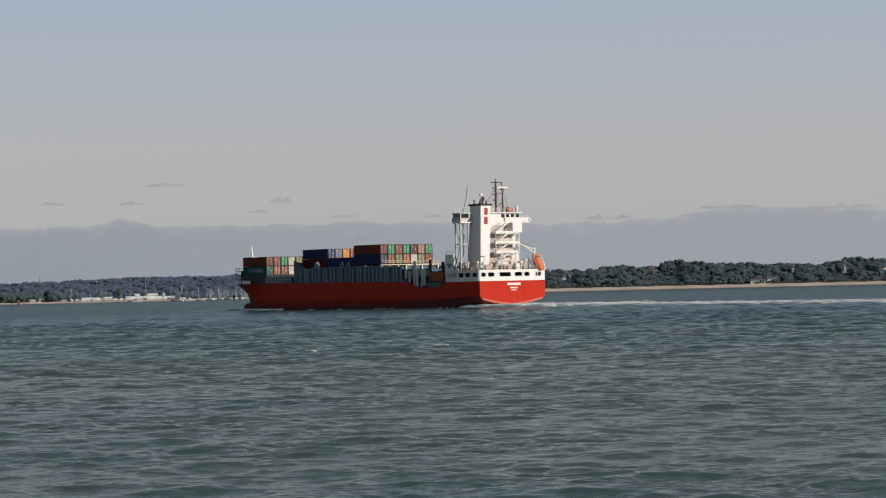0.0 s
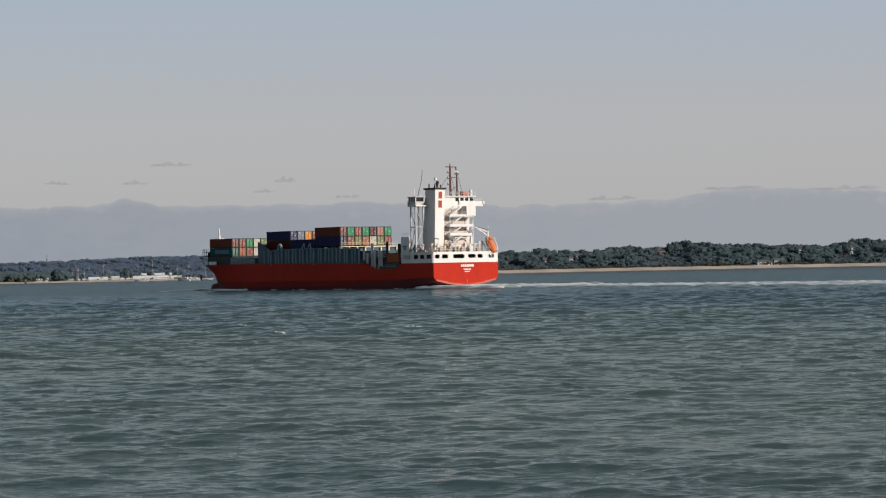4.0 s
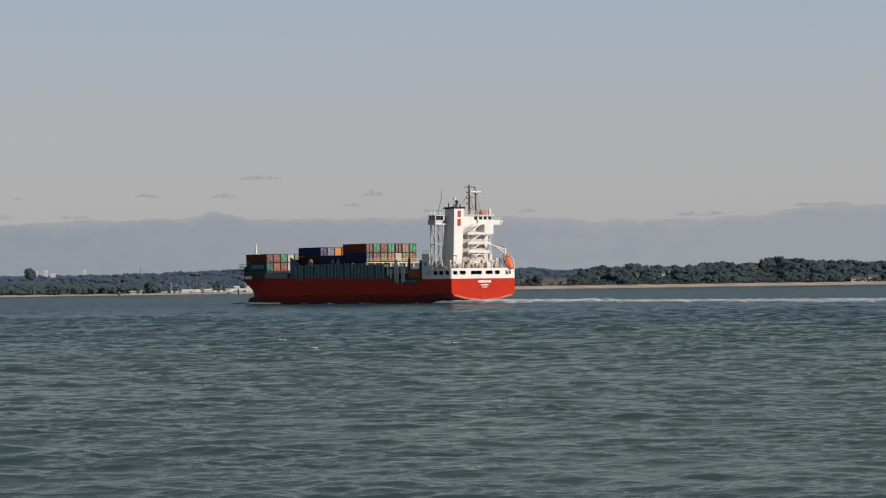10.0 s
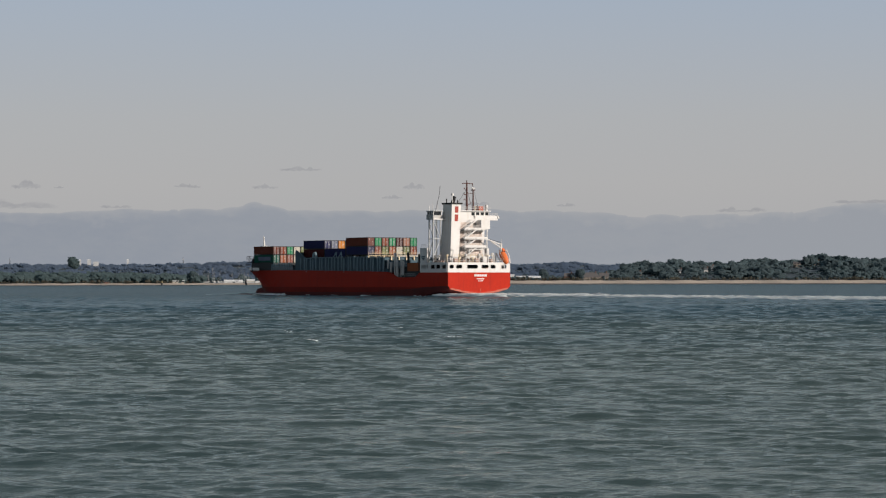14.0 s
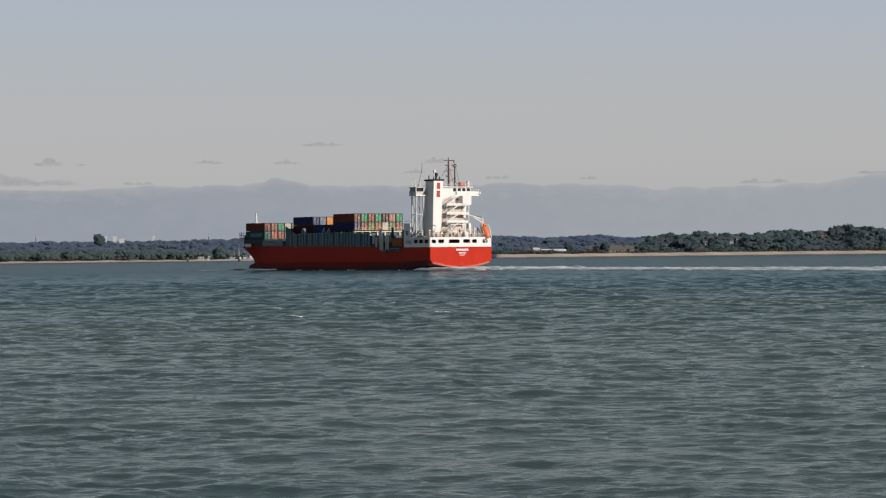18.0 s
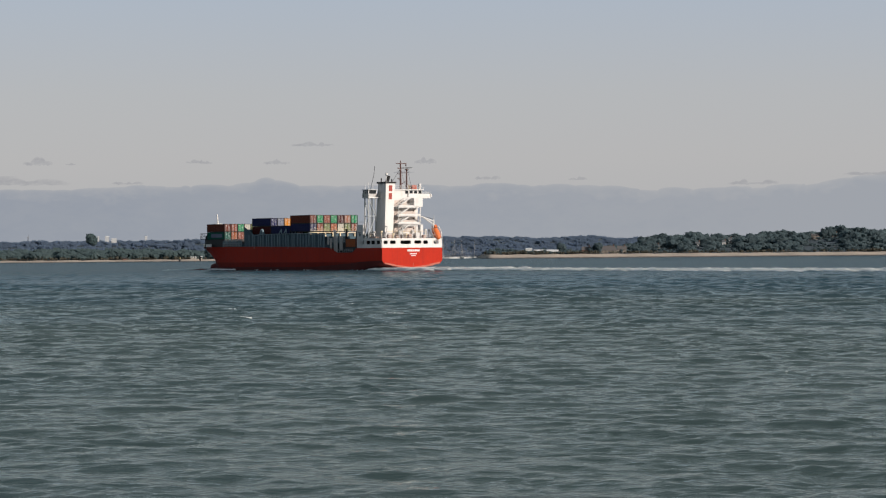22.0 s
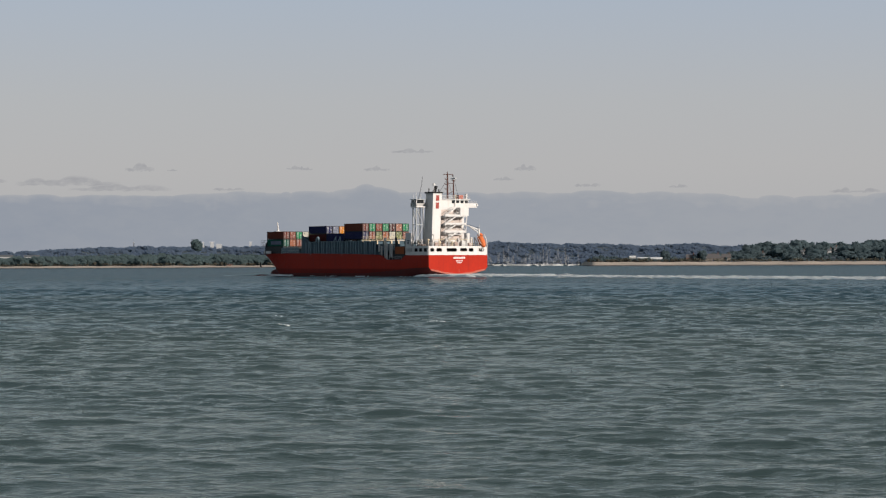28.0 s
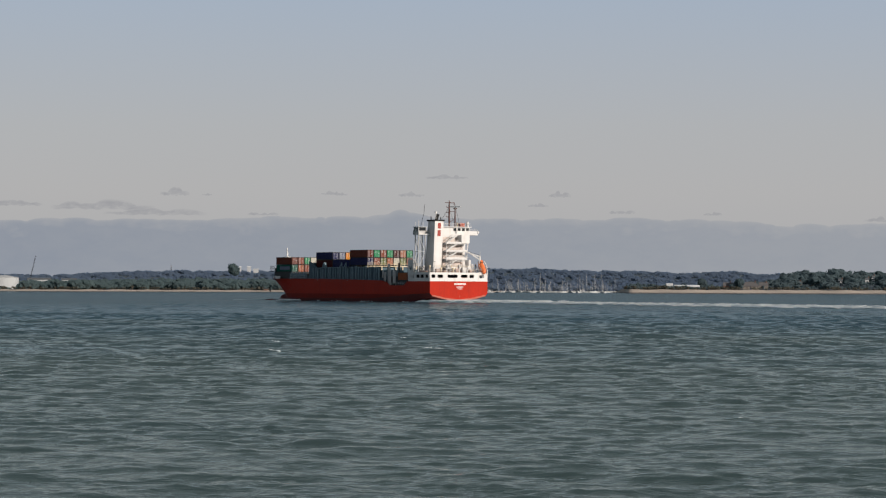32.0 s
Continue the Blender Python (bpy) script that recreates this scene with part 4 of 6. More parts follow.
def build_trees():
    protos = [tree(1, 21.0, 10.0, M_LEAF_MID), tree(2, 11.5, 5.6, M_LEAF), tree(3, 12, 5.8, M_LEAF)]
    first = [True] * 3
    spots = [(-8.62, 3560, 0, "tall round-headed dark tree standing above the wood"), (8.3, 2790, 1, "tall dark tree on the hill's skyline"), (8.42, 2800, 1, "tall dark tree on the hill's skyline"), (9.05, 2800, 1, "tall dark tree on the hill's skyline"),
             (9.2, 2790, 1, "tall dark tree on the hill's skyline"), (12.95, 2790, 1, "tall dark tree on the hill's skyline"), (13.1, 2800, 1, "tall dark tree on the hill's skyline"), (7.6, 2790, 2, "round dark tree on the skyline"),
             (10.3, 2800, 2, "round dark tree on the skyline"), (5.4, 2790, 2, "round dark tree on the skyline"), (12.36, 2728, 2, "dark round tree between white houses"), (5.58, 2590, 2, "dark round tree beside a white house"),
             (3.1, 2450, 2, "dark round tree near the buff houses"), (2.25, 2440, 2, "low round tree behind the dunes"), (-5.9, 2300, 2, "round dark tree at the edge of the boatyard"), (-4.3, 2390, 2, "round dark tree behind the boatyard sheds")]
    for a, r, k, lab in spots:
        p = on_land(a, r)
        m = Matrix.Translation(p) @ Matrix.Rotation(a * 3, 4, "Z")
        if first[k]:
            o = protos[k]
            o.matrix_basis = m
            first[k] = False
        else:
            o = copy_thing(protos[k], m)
        tagged(o, lab, "tree", "single trees above the wood")


build_trees()


# ------------------------------------------------------------------ clouds
CLOUD_R = 4650.0
DRIFT = -0.01604   # degrees of bearing per second
BANK = ((-46, 0.3), (-30, 1.2), (-14.7, 1.44), (-12.9, 1.50), (-9, 1.53), (-7.3, 1.64), (-5.7, 1.62), (-4.9, 1.64), (-4.5, 1.67), (-4.2, 1.66), (-3.7, 1.60), (-1.8, 1.56), (0.5, 1.58), (2.7, 1.55), (5.2, 1.44),
        (7.9, 1.54), (9.0, 1.68), (10.6, 1.75), (13.1, 1.60), (16, 1.55), (30, 1.2), (46, 0.3))


def set_thick(me, values):
    at = me.attributes.new("thick", "FLOAT", "POINT")
    at.data.foreach_set("value", np.ascontiguousarray(values, dtype=np.float32).ravel())


def build_clouds():
    a = np.arange(-46, 46.01, 0.03)
    top = table(BANK, a)
    rng = np.random.default_rng(9)
    heap = np.zeros_like(a)
    for c, w, h in zip(rng.uniform(-46, 46, 620), rng.uniform(0.05, 0.6, 620) ** 1.3, rng.uniform(0.25, 1.0, 620)):
        heap = np.maximum(heap, (0.03 + 0.16 * w) * h * np.sqrt(np.clip(1 - ((a - c) / w) ** 2, 0, 1)))
    for c, w, h in ((-4.52, 0.30, 0.17), (-4.25, 0.42, 0.11), (-4.95, 0.35, 0.08)):
        heap = np.maximum(heap, h * np.sqrt(np.clip(1 - ((a - c) / w) ** 2, 0, 1)))
    top = top + heap - 0.04
    lev = np.array([0, 0.3, 0.6, 0.8, 0.9, 0.95, 0.98, 1.0, 1.012])
    thick = np.array([3, 3, 1.8, 1.15, 0.92, 0.8, 0.68, 0.5, 0])
    A, L = np.meshgrid(a, lev)
    E = -0.25 + (top[None, :] + 0.25) * L
    ar = np.radians(A)
    V = np.stack([CLOUD_R * np.sin(ar), CLOUD_R * np.cos(ar), EYE[2] + CLOUD_R * np.tan(np.radians(E))], -1).reshape(-1, 3)
    bank = fast_mesh("cloud_bank", V, grid_faces(len(lev), len(a)), M_BANK)
    set_thick(bank.data, np.repeat(thick, len(a)))
    tagged(bank, "long low grey-blue cloud bank with a lumpy top along the horizon", "cloud", kind="structure")
    moving = [(bank, 0.0, 0.0)]
    for az, elev, w, h in ((-3.43, 2.61, 0.80, 0.13), (-4.26, 2.20, 0.50, 0.14), (-5.9, 2.19, 0.26, 0.09), (-0.8, 2.20, 0.42, 0.15), (-1.3, 1.94, 0.40, 0.09), (6.8, 1.63, 0.95, 0.13), (-13.4, 1.93, 1.0, 0.15), (-11.4, 1.90, 1.9, 0.22),
                           (-10.2, 1.75, 1.9, 0.17), (-9.75, 2.22, 0.55, 0.19), (-6.15, 2.21, 0.35, 0.1), (0.65, 1.80, 0.5, 0.12), (2.75, 1.75, 0.36, 0.09), (-7.7, 1.72, 0.6, 0.09), (-9.0, 2.16, 0.2, 0.07), (9.6, 1.80, 1.2, 0.10), (12.2, 1.74, 1.3, 0.12)):
        n, k = 81, 25
        u, v = np.meshgrid(np.linspace(-1, 1, n), np.linspace(-1, 1, k))
        W, H = CLOUD_R * math.radians(w) / 2 * 1.3, CLOUD_R * math.radians(h) / 2 * 1.9
        # a flat ragged base and a top heaped in uneven lumps
        crest = 0.12 + 0.05 * rng.random()
        for m in range(rng.integers(4, 8)):
            c0, w0, h0 = rng.uniform(-0.7, 0.75), rng.uniform(0.1, 0.42), rng.uniform(0.3, 1.0)
            crest = np.maximum(crest, h0 * np.sqrt(np.clip(1 - ((u - c0) / w0) ** 2, 0, 1)) * (1 - 0.5 * np.abs(u)))
        foot = 0.16 + 0.12 * np.sin(u * 7 + rng.uniform(0, 6)) * np.sin(u * 17 + rng.uniform(0, 6))
        t = np.where(v > -0.3, (v + 0.3) / (crest + 0.02), -(v + 0.3) / (foot + 0.1))
        body = np.clip(1.4 - 1.5 * np.abs(u) ** 3, 0, 1) * np.clip(1.5 * (1 - t ** 2), 0, 1)
        V = np.stack([u * W, 30 * (1 - u * u) * (1 - v * v), v * H], -1).reshape(-1, 3)
        c = fast_mesh("cloud", V, grid_faces(k, n), M_PUFF)
        set_thick(c.data, np.clip(body * 0.62, 0, 1))
        tagged(c, "small thin grey cloud low in a pale sky", "cloud", "small clouds over the bank")
        moving.append((c, az, elev))
    return moving


clouds = build_clouds()


# ------------------------------------------------------------------ the container ship: x forward from the transom, y to port, z up from the waterline
ship = tagged(empty("container_ship"), "red-hulled feeder container ship with white aft superstructure under way", "container ship")


def sheer(s):
    return float(np.interp(s, [0, 14, 16.6, 25, 29.5, 31, 56, 84, 110, 127], [6.68, 6.72, 5.35, 5.35, 6.75, 6.9, 7.3, 7.55, 7.65, 7.85]))


def half_top(s):
    return float(np.interp(s, [0, 1.2, 4, 96, 104, 110, 115, 119, 122.5, 125, 126.6], [10.72, 10.85, 10.9, 10.9, 10.55, 9.8, 8.5, 6.7, 4.5, 2.3, 0.25]))


def half_water(s):
    return float(np.interp(s, [0, 6, 14, 24, 84, 94, 102, 110, 116, 119.5, 121.4], [0.2, 6.5, 10.75, 10.87, 10.85, 10.2, 8.4, 5.4, 2.6, 1.0, 0.12]))


def section(s):
    """Points of the port side at s, from the keel side up to the sheer, and the forward rake of each."""
    rake = 4.9 * max(0.0, (s - 99) / 22.3) ** 1.6
    zt, yt, yw = sheer(s), half_top(s + rake), half_water(s)
    bow = max(0.0, min(1.0, (s - 92) / 30))
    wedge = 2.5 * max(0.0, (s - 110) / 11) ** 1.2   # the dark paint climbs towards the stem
    rows = []
    if s < 14:
        k = s / 14
        edge = [(0.0, 0.35 - 2.4 * k), (6.2 + 4.5 * k, 1.15 - 2.2 * k), (9.85 + 1.0 * k, 1.95 - 1.9 * k), (10.72 + 0.15 * k, 2.95 - 0.45 * k)]
        pts = [(0, -2.0), *edge, (yt, zt)]
        pts[0] = (0, edge[0][1] - 0.02)
        low = edge[3][1]
        return pts[:5] + [(yt, low + (zt - low) * q) for q in (0.25, 1.0)]
    # dark band climbs aft to meet the shade painted under the counter
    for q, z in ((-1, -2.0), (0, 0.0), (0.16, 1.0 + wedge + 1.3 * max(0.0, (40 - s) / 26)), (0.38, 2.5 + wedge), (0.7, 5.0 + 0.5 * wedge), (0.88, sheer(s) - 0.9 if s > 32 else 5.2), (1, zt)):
        u = max(q, 0.0) ** (1.0 + 0.9 * bow)
        y = yw + (yt - yw) * u
        rows.append((y * (0.96 if q < 0 else 1), min(z, zt)))
    return rows


def build_hull():
    st = [0, 0.6, 2, 4, 6, 8, 10, 12, 13.99, 14.01, 15.3, 16.6, 20, 25, 27.2, 29.5, 31, 40, 50, 60, 70, 80, 88, 94, 99, 103, 107, 110, 113, 116, 118, 119.5, 120.6, 121.3]
    bm, bt, belt = bmesh.new(), bmesh.new(), bmesh.new()
    for side in (1, -1):
        prev = None
        for s in st:
            pts = section(s)
            v = []
            for i, (y, z) in enumerate(pts):
                # the stem rakes forward with height
                x = s
                if s > 99:
                    f = ((s - 99) / 22.3) ** 1.6
                    x = s + f * (max(z, 0) / 7.8) ** 1.35 * 4.9
                v.append(Vector((x, side * y, z)))
            if prev:
                for i in range(6):
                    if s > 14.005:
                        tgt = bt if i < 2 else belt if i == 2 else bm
                    else:
                        # under the counter the dark paint stands in for shade
                        tgt = bt if i < 4 else bm
                    q = [prev[i], v[i], v[i + 1], prev[i + 1]]
                    q = [p.copy() for p in q]
                    vs = [tgt.verts.new(p) for p in q]
                    try:
                        tgt.faces.new(vs)
                    except ValueError:
                        pass
            if s == 0:
                vs = [bm.verts.new(p) for p in v] + [bm.verts.new((0, 0, pts[-1][1]))]
                bm.faces.new(vs)
            prev = v
    for b_ in (bm, bt, belt):
        bmesh.ops.remove_doubles(b_, verts=b_.verts, dist=0.004)
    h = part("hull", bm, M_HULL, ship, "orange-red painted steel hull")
    t = part("boot_topping", bt, M_BOOT, ship, "dark weathered boot paint, also the shade under the stern counter")
    w = part("belt", belt, M_BELT, ship, "stained maroon belt, the lower hull's shade in its colour")
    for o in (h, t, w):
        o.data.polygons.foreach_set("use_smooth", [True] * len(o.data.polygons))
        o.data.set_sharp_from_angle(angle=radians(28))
    # bulbous bow
    bm = bmesh.new()
    rings = []
    for k in range(9):
        u = k / 8
        x, r = 118.5 + 7.6 * u, 1.5 * math.sqrt(max(1 - max(0, (u - 0.45) / 0.55) ** 2, 0.001))
        rings.append([bm.verts.new((x, r * 0.85 * math.cos(j * math.tau / 12), 0.75 + r * math.sin(j * math.tau / 12))) for j in range(12)])
    for a, b in zip(rings, rings[1:]):
        for j in range(12):
            bm.faces.new((a[j], a[(j + 1) % 12], b[(j + 1) % 12], b[j]))
    bm.faces.new(rings[-1])
    part("bulbous_bow", bm, M_BOOT, ship, "dark bulb half out of the water").data.polygons.foreach_set("use_smooth", [True] * 97)
    # rubbing strake along the top of the hull
    bm = bmesh.new()
    for side in (1, -1):
        for a, b in ((31, 45), (45, 60), (60, 75), (75, 96)):
            y = side * 10.9
            hexa(bm, [(a, y, sheer(a) - 0.12), (b, y, sheer(b) - 0.12), (b, y + side * 0.14, sheer(b) - 0.12), (a, y + side * 0.14, sheer(a) - 0.12),
                      (a, y, sheer(a) + 0.06), (b, y, sheer(b) + 0.06), (b, y + side * 0.14, sheer(b) + 0.06), (a, y + side * 0.14, sheer(a) + 0.06)])
    part("rubbing_strake", bm, M_HULL, ship)
    # decks
    bm = bmesh.new()
    for a, b, z in ((0.1, 15.2, 6.6), (15.2, 30, 5.2), (30, 96, 6.9)):
        box(bm, a, b, -10.75, 10.75, z - 0.2, z)
    for a, b in ((96, 104), (104, 110), (110, 115), (115, 119), (119, 122.5), (122.5, 125)):
        ya, yb = half_top(a) - 0.25, half_top(b) - 0.25
        hexa(bm, [(a, -ya, 7.2), (b, -yb, 7.2), (b, yb, 7.2), (a, ya, 7.2), (a, -ya, 7.4), (b, -yb, 7.4), (b, yb, 7.4), (a, ya, 7.4)])
    part("deck", bm, M_DECK, ship, "red-brown painted deck")
    # transom markings: three lines of unreadable lettering as plain bars
    for name, y0, y1, z0, z1, k in (("name_bar", -2.6, 1.8, 5.55, 6.15, 7), ("port_bar", -1.7, 0.9, 4.75, 5.05, 6), ("number_bar", -1.3, 0.5, 4.2, 4.42, 4)):
        bm = bmesh.new()
        w = (y1 - y0) / k
        for i in range(k):
            box(bm, -0.02, 0.05, y0 + i * w + w * 0.08, y0 + (i + 1) * w - w * 0.08, z0, z1)
        part(name, bm, M_WHITE, ship, "white lettering bars on the transom")
    part("draught_mark", block(-0.02, 0.05, -0.42, -0.30, 1.0, 2.2), M_RIM, ship)
    edge = section(0)[1:5]
    for side in (1, -1):
        bm = bmesh.new()
        for (ya, za), (yb, zb) in zip(edge[:2], edge[1:3]):
            hexa(bm, [(-0.03, side * ya, za), (0.1, side * ya, za), (0.1, side * yb, zb), (-0.03, side * yb, zb), (-0.03, side * ya, za + 0.6), (0.1, side * ya, za + 0.6), (0.1, side * yb * 0.995, zb + 0.45), (-0.03, side * yb * 0.995, zb + 0.45)])
        part("transom_edge", bm, M_RIM, ship, "chalky pink worn lower edge of the transom")


build_hull()


def build_poop():
    """White bulwark round the stern with mooring openings."""
    zb, zl, zh, zt = 6.7, 7.8, 8.85, 9.55
    holes = ((10.15, 8.7), (7.9, 5.9), (4.2, 0.5), (-0.75, -3.2), (-3.95, -5.6), (-7.65, -9.4))
    p = part("stern_bulwark", block(0.0, 0.25, -10.7, 10.7, zb, zl), M_WHITE, ship, "white bulwark with mooring openings")
    part("top_strip", block(0.0, 0.25, -10.7, 10.7, zh, zt), M_WHITE, p)
    edges = [10.7] + [e for h in holes for e in h] + [-10.7]
    for a, b in zip(edges[::2], edges[1::2]):
        part("pillar", block(0.02, 0.23, b, a, zl, zh), M_WHITE, p)
    for a, b in holes:
        bm = bmesh.new()
        for (y0, y1, z0, z1) in ((b - 0.09, a + 0.09, zl - 0.09, zl), (b - 0.09, a + 0.09, zh, zh + 0.09), (b - 0.09, b, zl, zh), (a, a + 0.09, zl, zh)):
            box(bm, -0.05, 0.0, y0, y1, z0, z1)
        for y, sy in ((b, 1), (a, -1)):
            for z, sz in ((zl, 1), (zh, -1)):
                v = [bm.verts.new((x, y + sy * dy, z + sz * dz)) for x in (0.0, 0.24) for dy, dz in ((0, 0), (0.32, 0), (0.1, 0.1), (0, 0.32))]
                for f in ((0, 1, 2, 3), (4, 7, 6, 5), (1, 5, 6, 2), (2, 6, 7, 3)):
                    bm.faces.new([v[i] for i in f])
        part("opening_frame", bm, M_WHITE, p, "rounded white rim of a mooring opening")
    for side, lab in ((1, "port"), (-1, "starboard")):
        holes = ((0.9, 2.9), (3.8, 5.8), (6.5, 8.5), (9.9, 10.8))
        y0, y1 = (10.62, 10.87) if side > 0 else (-10.87, -10.62)
        q = part("side_bulwark", block(0.25, 13.2, y0, y1, zb, zl), M_WHITE, ship)
        part("top_strip", block(0.25, 13.2, y0, y1, zh, zt), M_WHITE, q)
        edges = [0.25] + [e for h in holes for e in h] + [13.2]
        for a, b in zip(edges[::2], edges[1::2]):
            part("pillar", block(a, b, y0 + 0.02, y1 - 0.02, zl, zh), M_WHITE, q)
    part("poop_deck", block(0.25, 13.2, -10.62, 10.62, zh + 0.1, zh + 0.35), M_DECK, ship)
    part("mooring_bulkhead", block(3.0, 3.3, -10.0, 10.0, zb, zh + 0.1), M_STEEL, ship)
    # roller fairleads and bollards behind the openings
    g = None
    for y in (7.0, 2.5, -2.0, -5.1, 9.0, -8.0):
        if g is None:
            g = part("fairlead", bars([((0.7, -0.35, 6.7), (0.7, -0.35, 7.5)), ((0.7, 0.35, 6.7), (0.7, 0.35, 7.5))], 0.2, 8), M_BLACK, ship)
            g.location = (0, y, 0)
        else:
            twin(g, (0, y, 0))
    w = None
    for y in (5.0, -3.0):
        if w is None:
            bm = bars([((1.9, -1.2, 7.5), (1.9, 1.2, 7.5))], 0.55, 10)
            box(bm, 1.3, 2.5, -0.2, 0.2, 6.6, 8.0)
            w = part("mooring_winch", bm, M_TAN, ship)
            w.location = (0, y, 0)
        else:
            twin(w, (0, y, 0))
    part("stern_rail", rail([(0.15, 10.6, zt), (0.15, -10.6, zt)], 1.0, 1.5), M_WHITE, ship)
    part("side_rail", rail([(0.2, 10.7, zt), (13, 10.7, zt)], 1.0, 1.6), M_WHITE, ship)
    part("side_rail", rail([(0.2, -10.7, zt), (13, -10.7, zt)], 1.0, 1.6), M_WHITE, ship)
    # tall white casing at the break of the poop
    for y0, y1 in ((10.0, 10.85), (-10.85, -10.0)):
        c = part("break_casing", block(10.6, 13.9, y0, y1, 6.75, 13.7), M_WHITE, ship)
        bm = bmesh.new()
        for k in range(3):
            box(bm, 11.8 - 0.25 * k, 12.6 + 0.25 * k, y1 - 0.01 if y0 > 0 else y0 - 0.04, y1 + 0.04 if y0 > 0 else y0 + 0.01, 10.2 + k * 0.45, 10.5 + k * 0.45)
        part("emblem", bm, M_TEAL, c, "dark painted company mark")
        part("rail", rail([(10.7, (y0 + y1) / 2, 13.7), (13.8, (y0 + y1) / 2, 13.7)], 1.0, 1.0), M_WHITE, c)
    # poop deck gear: vents, lockers, posts
    zd = 9.2
    v = None
    for s, y, h in ((1.6, 8.2, 1.7), (1.8, 3.3, 2.2), (1.5, 1.2, 1.3), (2.0, -1.3, 2.3), (1.6, -4.2, 1.9), (2.2, -6.1, 2.6), (1.5, 5.8, 1.4), (2.5, 9.3, 2.1), (6.0, 9.6, 2.0), (8.5, 9.4, 1.4)):
        bm = bmesh.new()
        rod(bm, (s, y, zd), (s, y, zd + h), 0.22, n=8)
        rod(bm, (s, y, zd + h), (s, y, zd + h + 0.45), 0.46, 0.4, 8)
        part("ventilator", bm, M_WHITE if (s * 10) % 2 < 1 else M_CREAM, ship)
    for s0, s1, y0, y1, h, m in ((1.0, 2.4, -0.6, 0.5, 1.6, M_TAN), (1.2, 2.4, 6.4, 7.6, 1.5, M_TAN), (1.4, 3.0, -3.6, -2.4, 1.9, M_WHITE), (1.0, 2.2, 3.9, 5.0, 1.1, M_TAN), (1.2, 2.6, -5.6, -4.8, 1.3, M_TAN), (4.0, 7.5, 9.0, 10.2, 1.0, M_TAN), (8.4, 9.6, 8.6, 9.8, 2.4, M_STEEL)):
        part("deck_locker", block(s0, s1, y0, y1, zd, zd + h), m, ship)
    part("deckhouse_wall", block(4.2, 4.98, -5.2, 3.2, zd, 10.8), M_TAN, ship, "buff lower wall of the deckhouse")
    g = None
    for k in range(8):
        y = -6.6 + k * 2.05
        if g is None:
            g = part("awning_post", bars([((0, 0, zd), (0, 0, 11.9))], 0.09, 6), M_CREAM, ship)
            g.location = (2.1, y, 0)
        else:
            twin(g, (2.1 + 0.3 * (k % 2), y, -0.35 * (k % 3 == 1)))
    part("awning_rail", bars([((2.1, -6.7, 11.6), (2.1, 7.9, 11.6))], 0.07, 6), M_CREAM, ship)
    part("awning_frame", bars([((0.8, 8.9, zd), (0.8, 8.3, 13.0)), ((0.8, 8.3, 13.0), (3.2, 7.6, 13.0))], 0.13), M_WHITE, ship)
    part("gantry", bars([((0.8, 2.9, zd), (0.8, 2.9, 13.2)), ((0.8, -1.9, zd), (0.8, -1.9, 13.2)), ((0.8, 2.9, 13.2), (0.8, -1.9, 13.2)), ((0.8, 2.9, 13.2), (3.6, 2.9, 13.4)), ((0.8, -1.9, 13.2), (3.6, -1.9, 13.4))], 0.13), M_WHITE, ship)


build_poop()


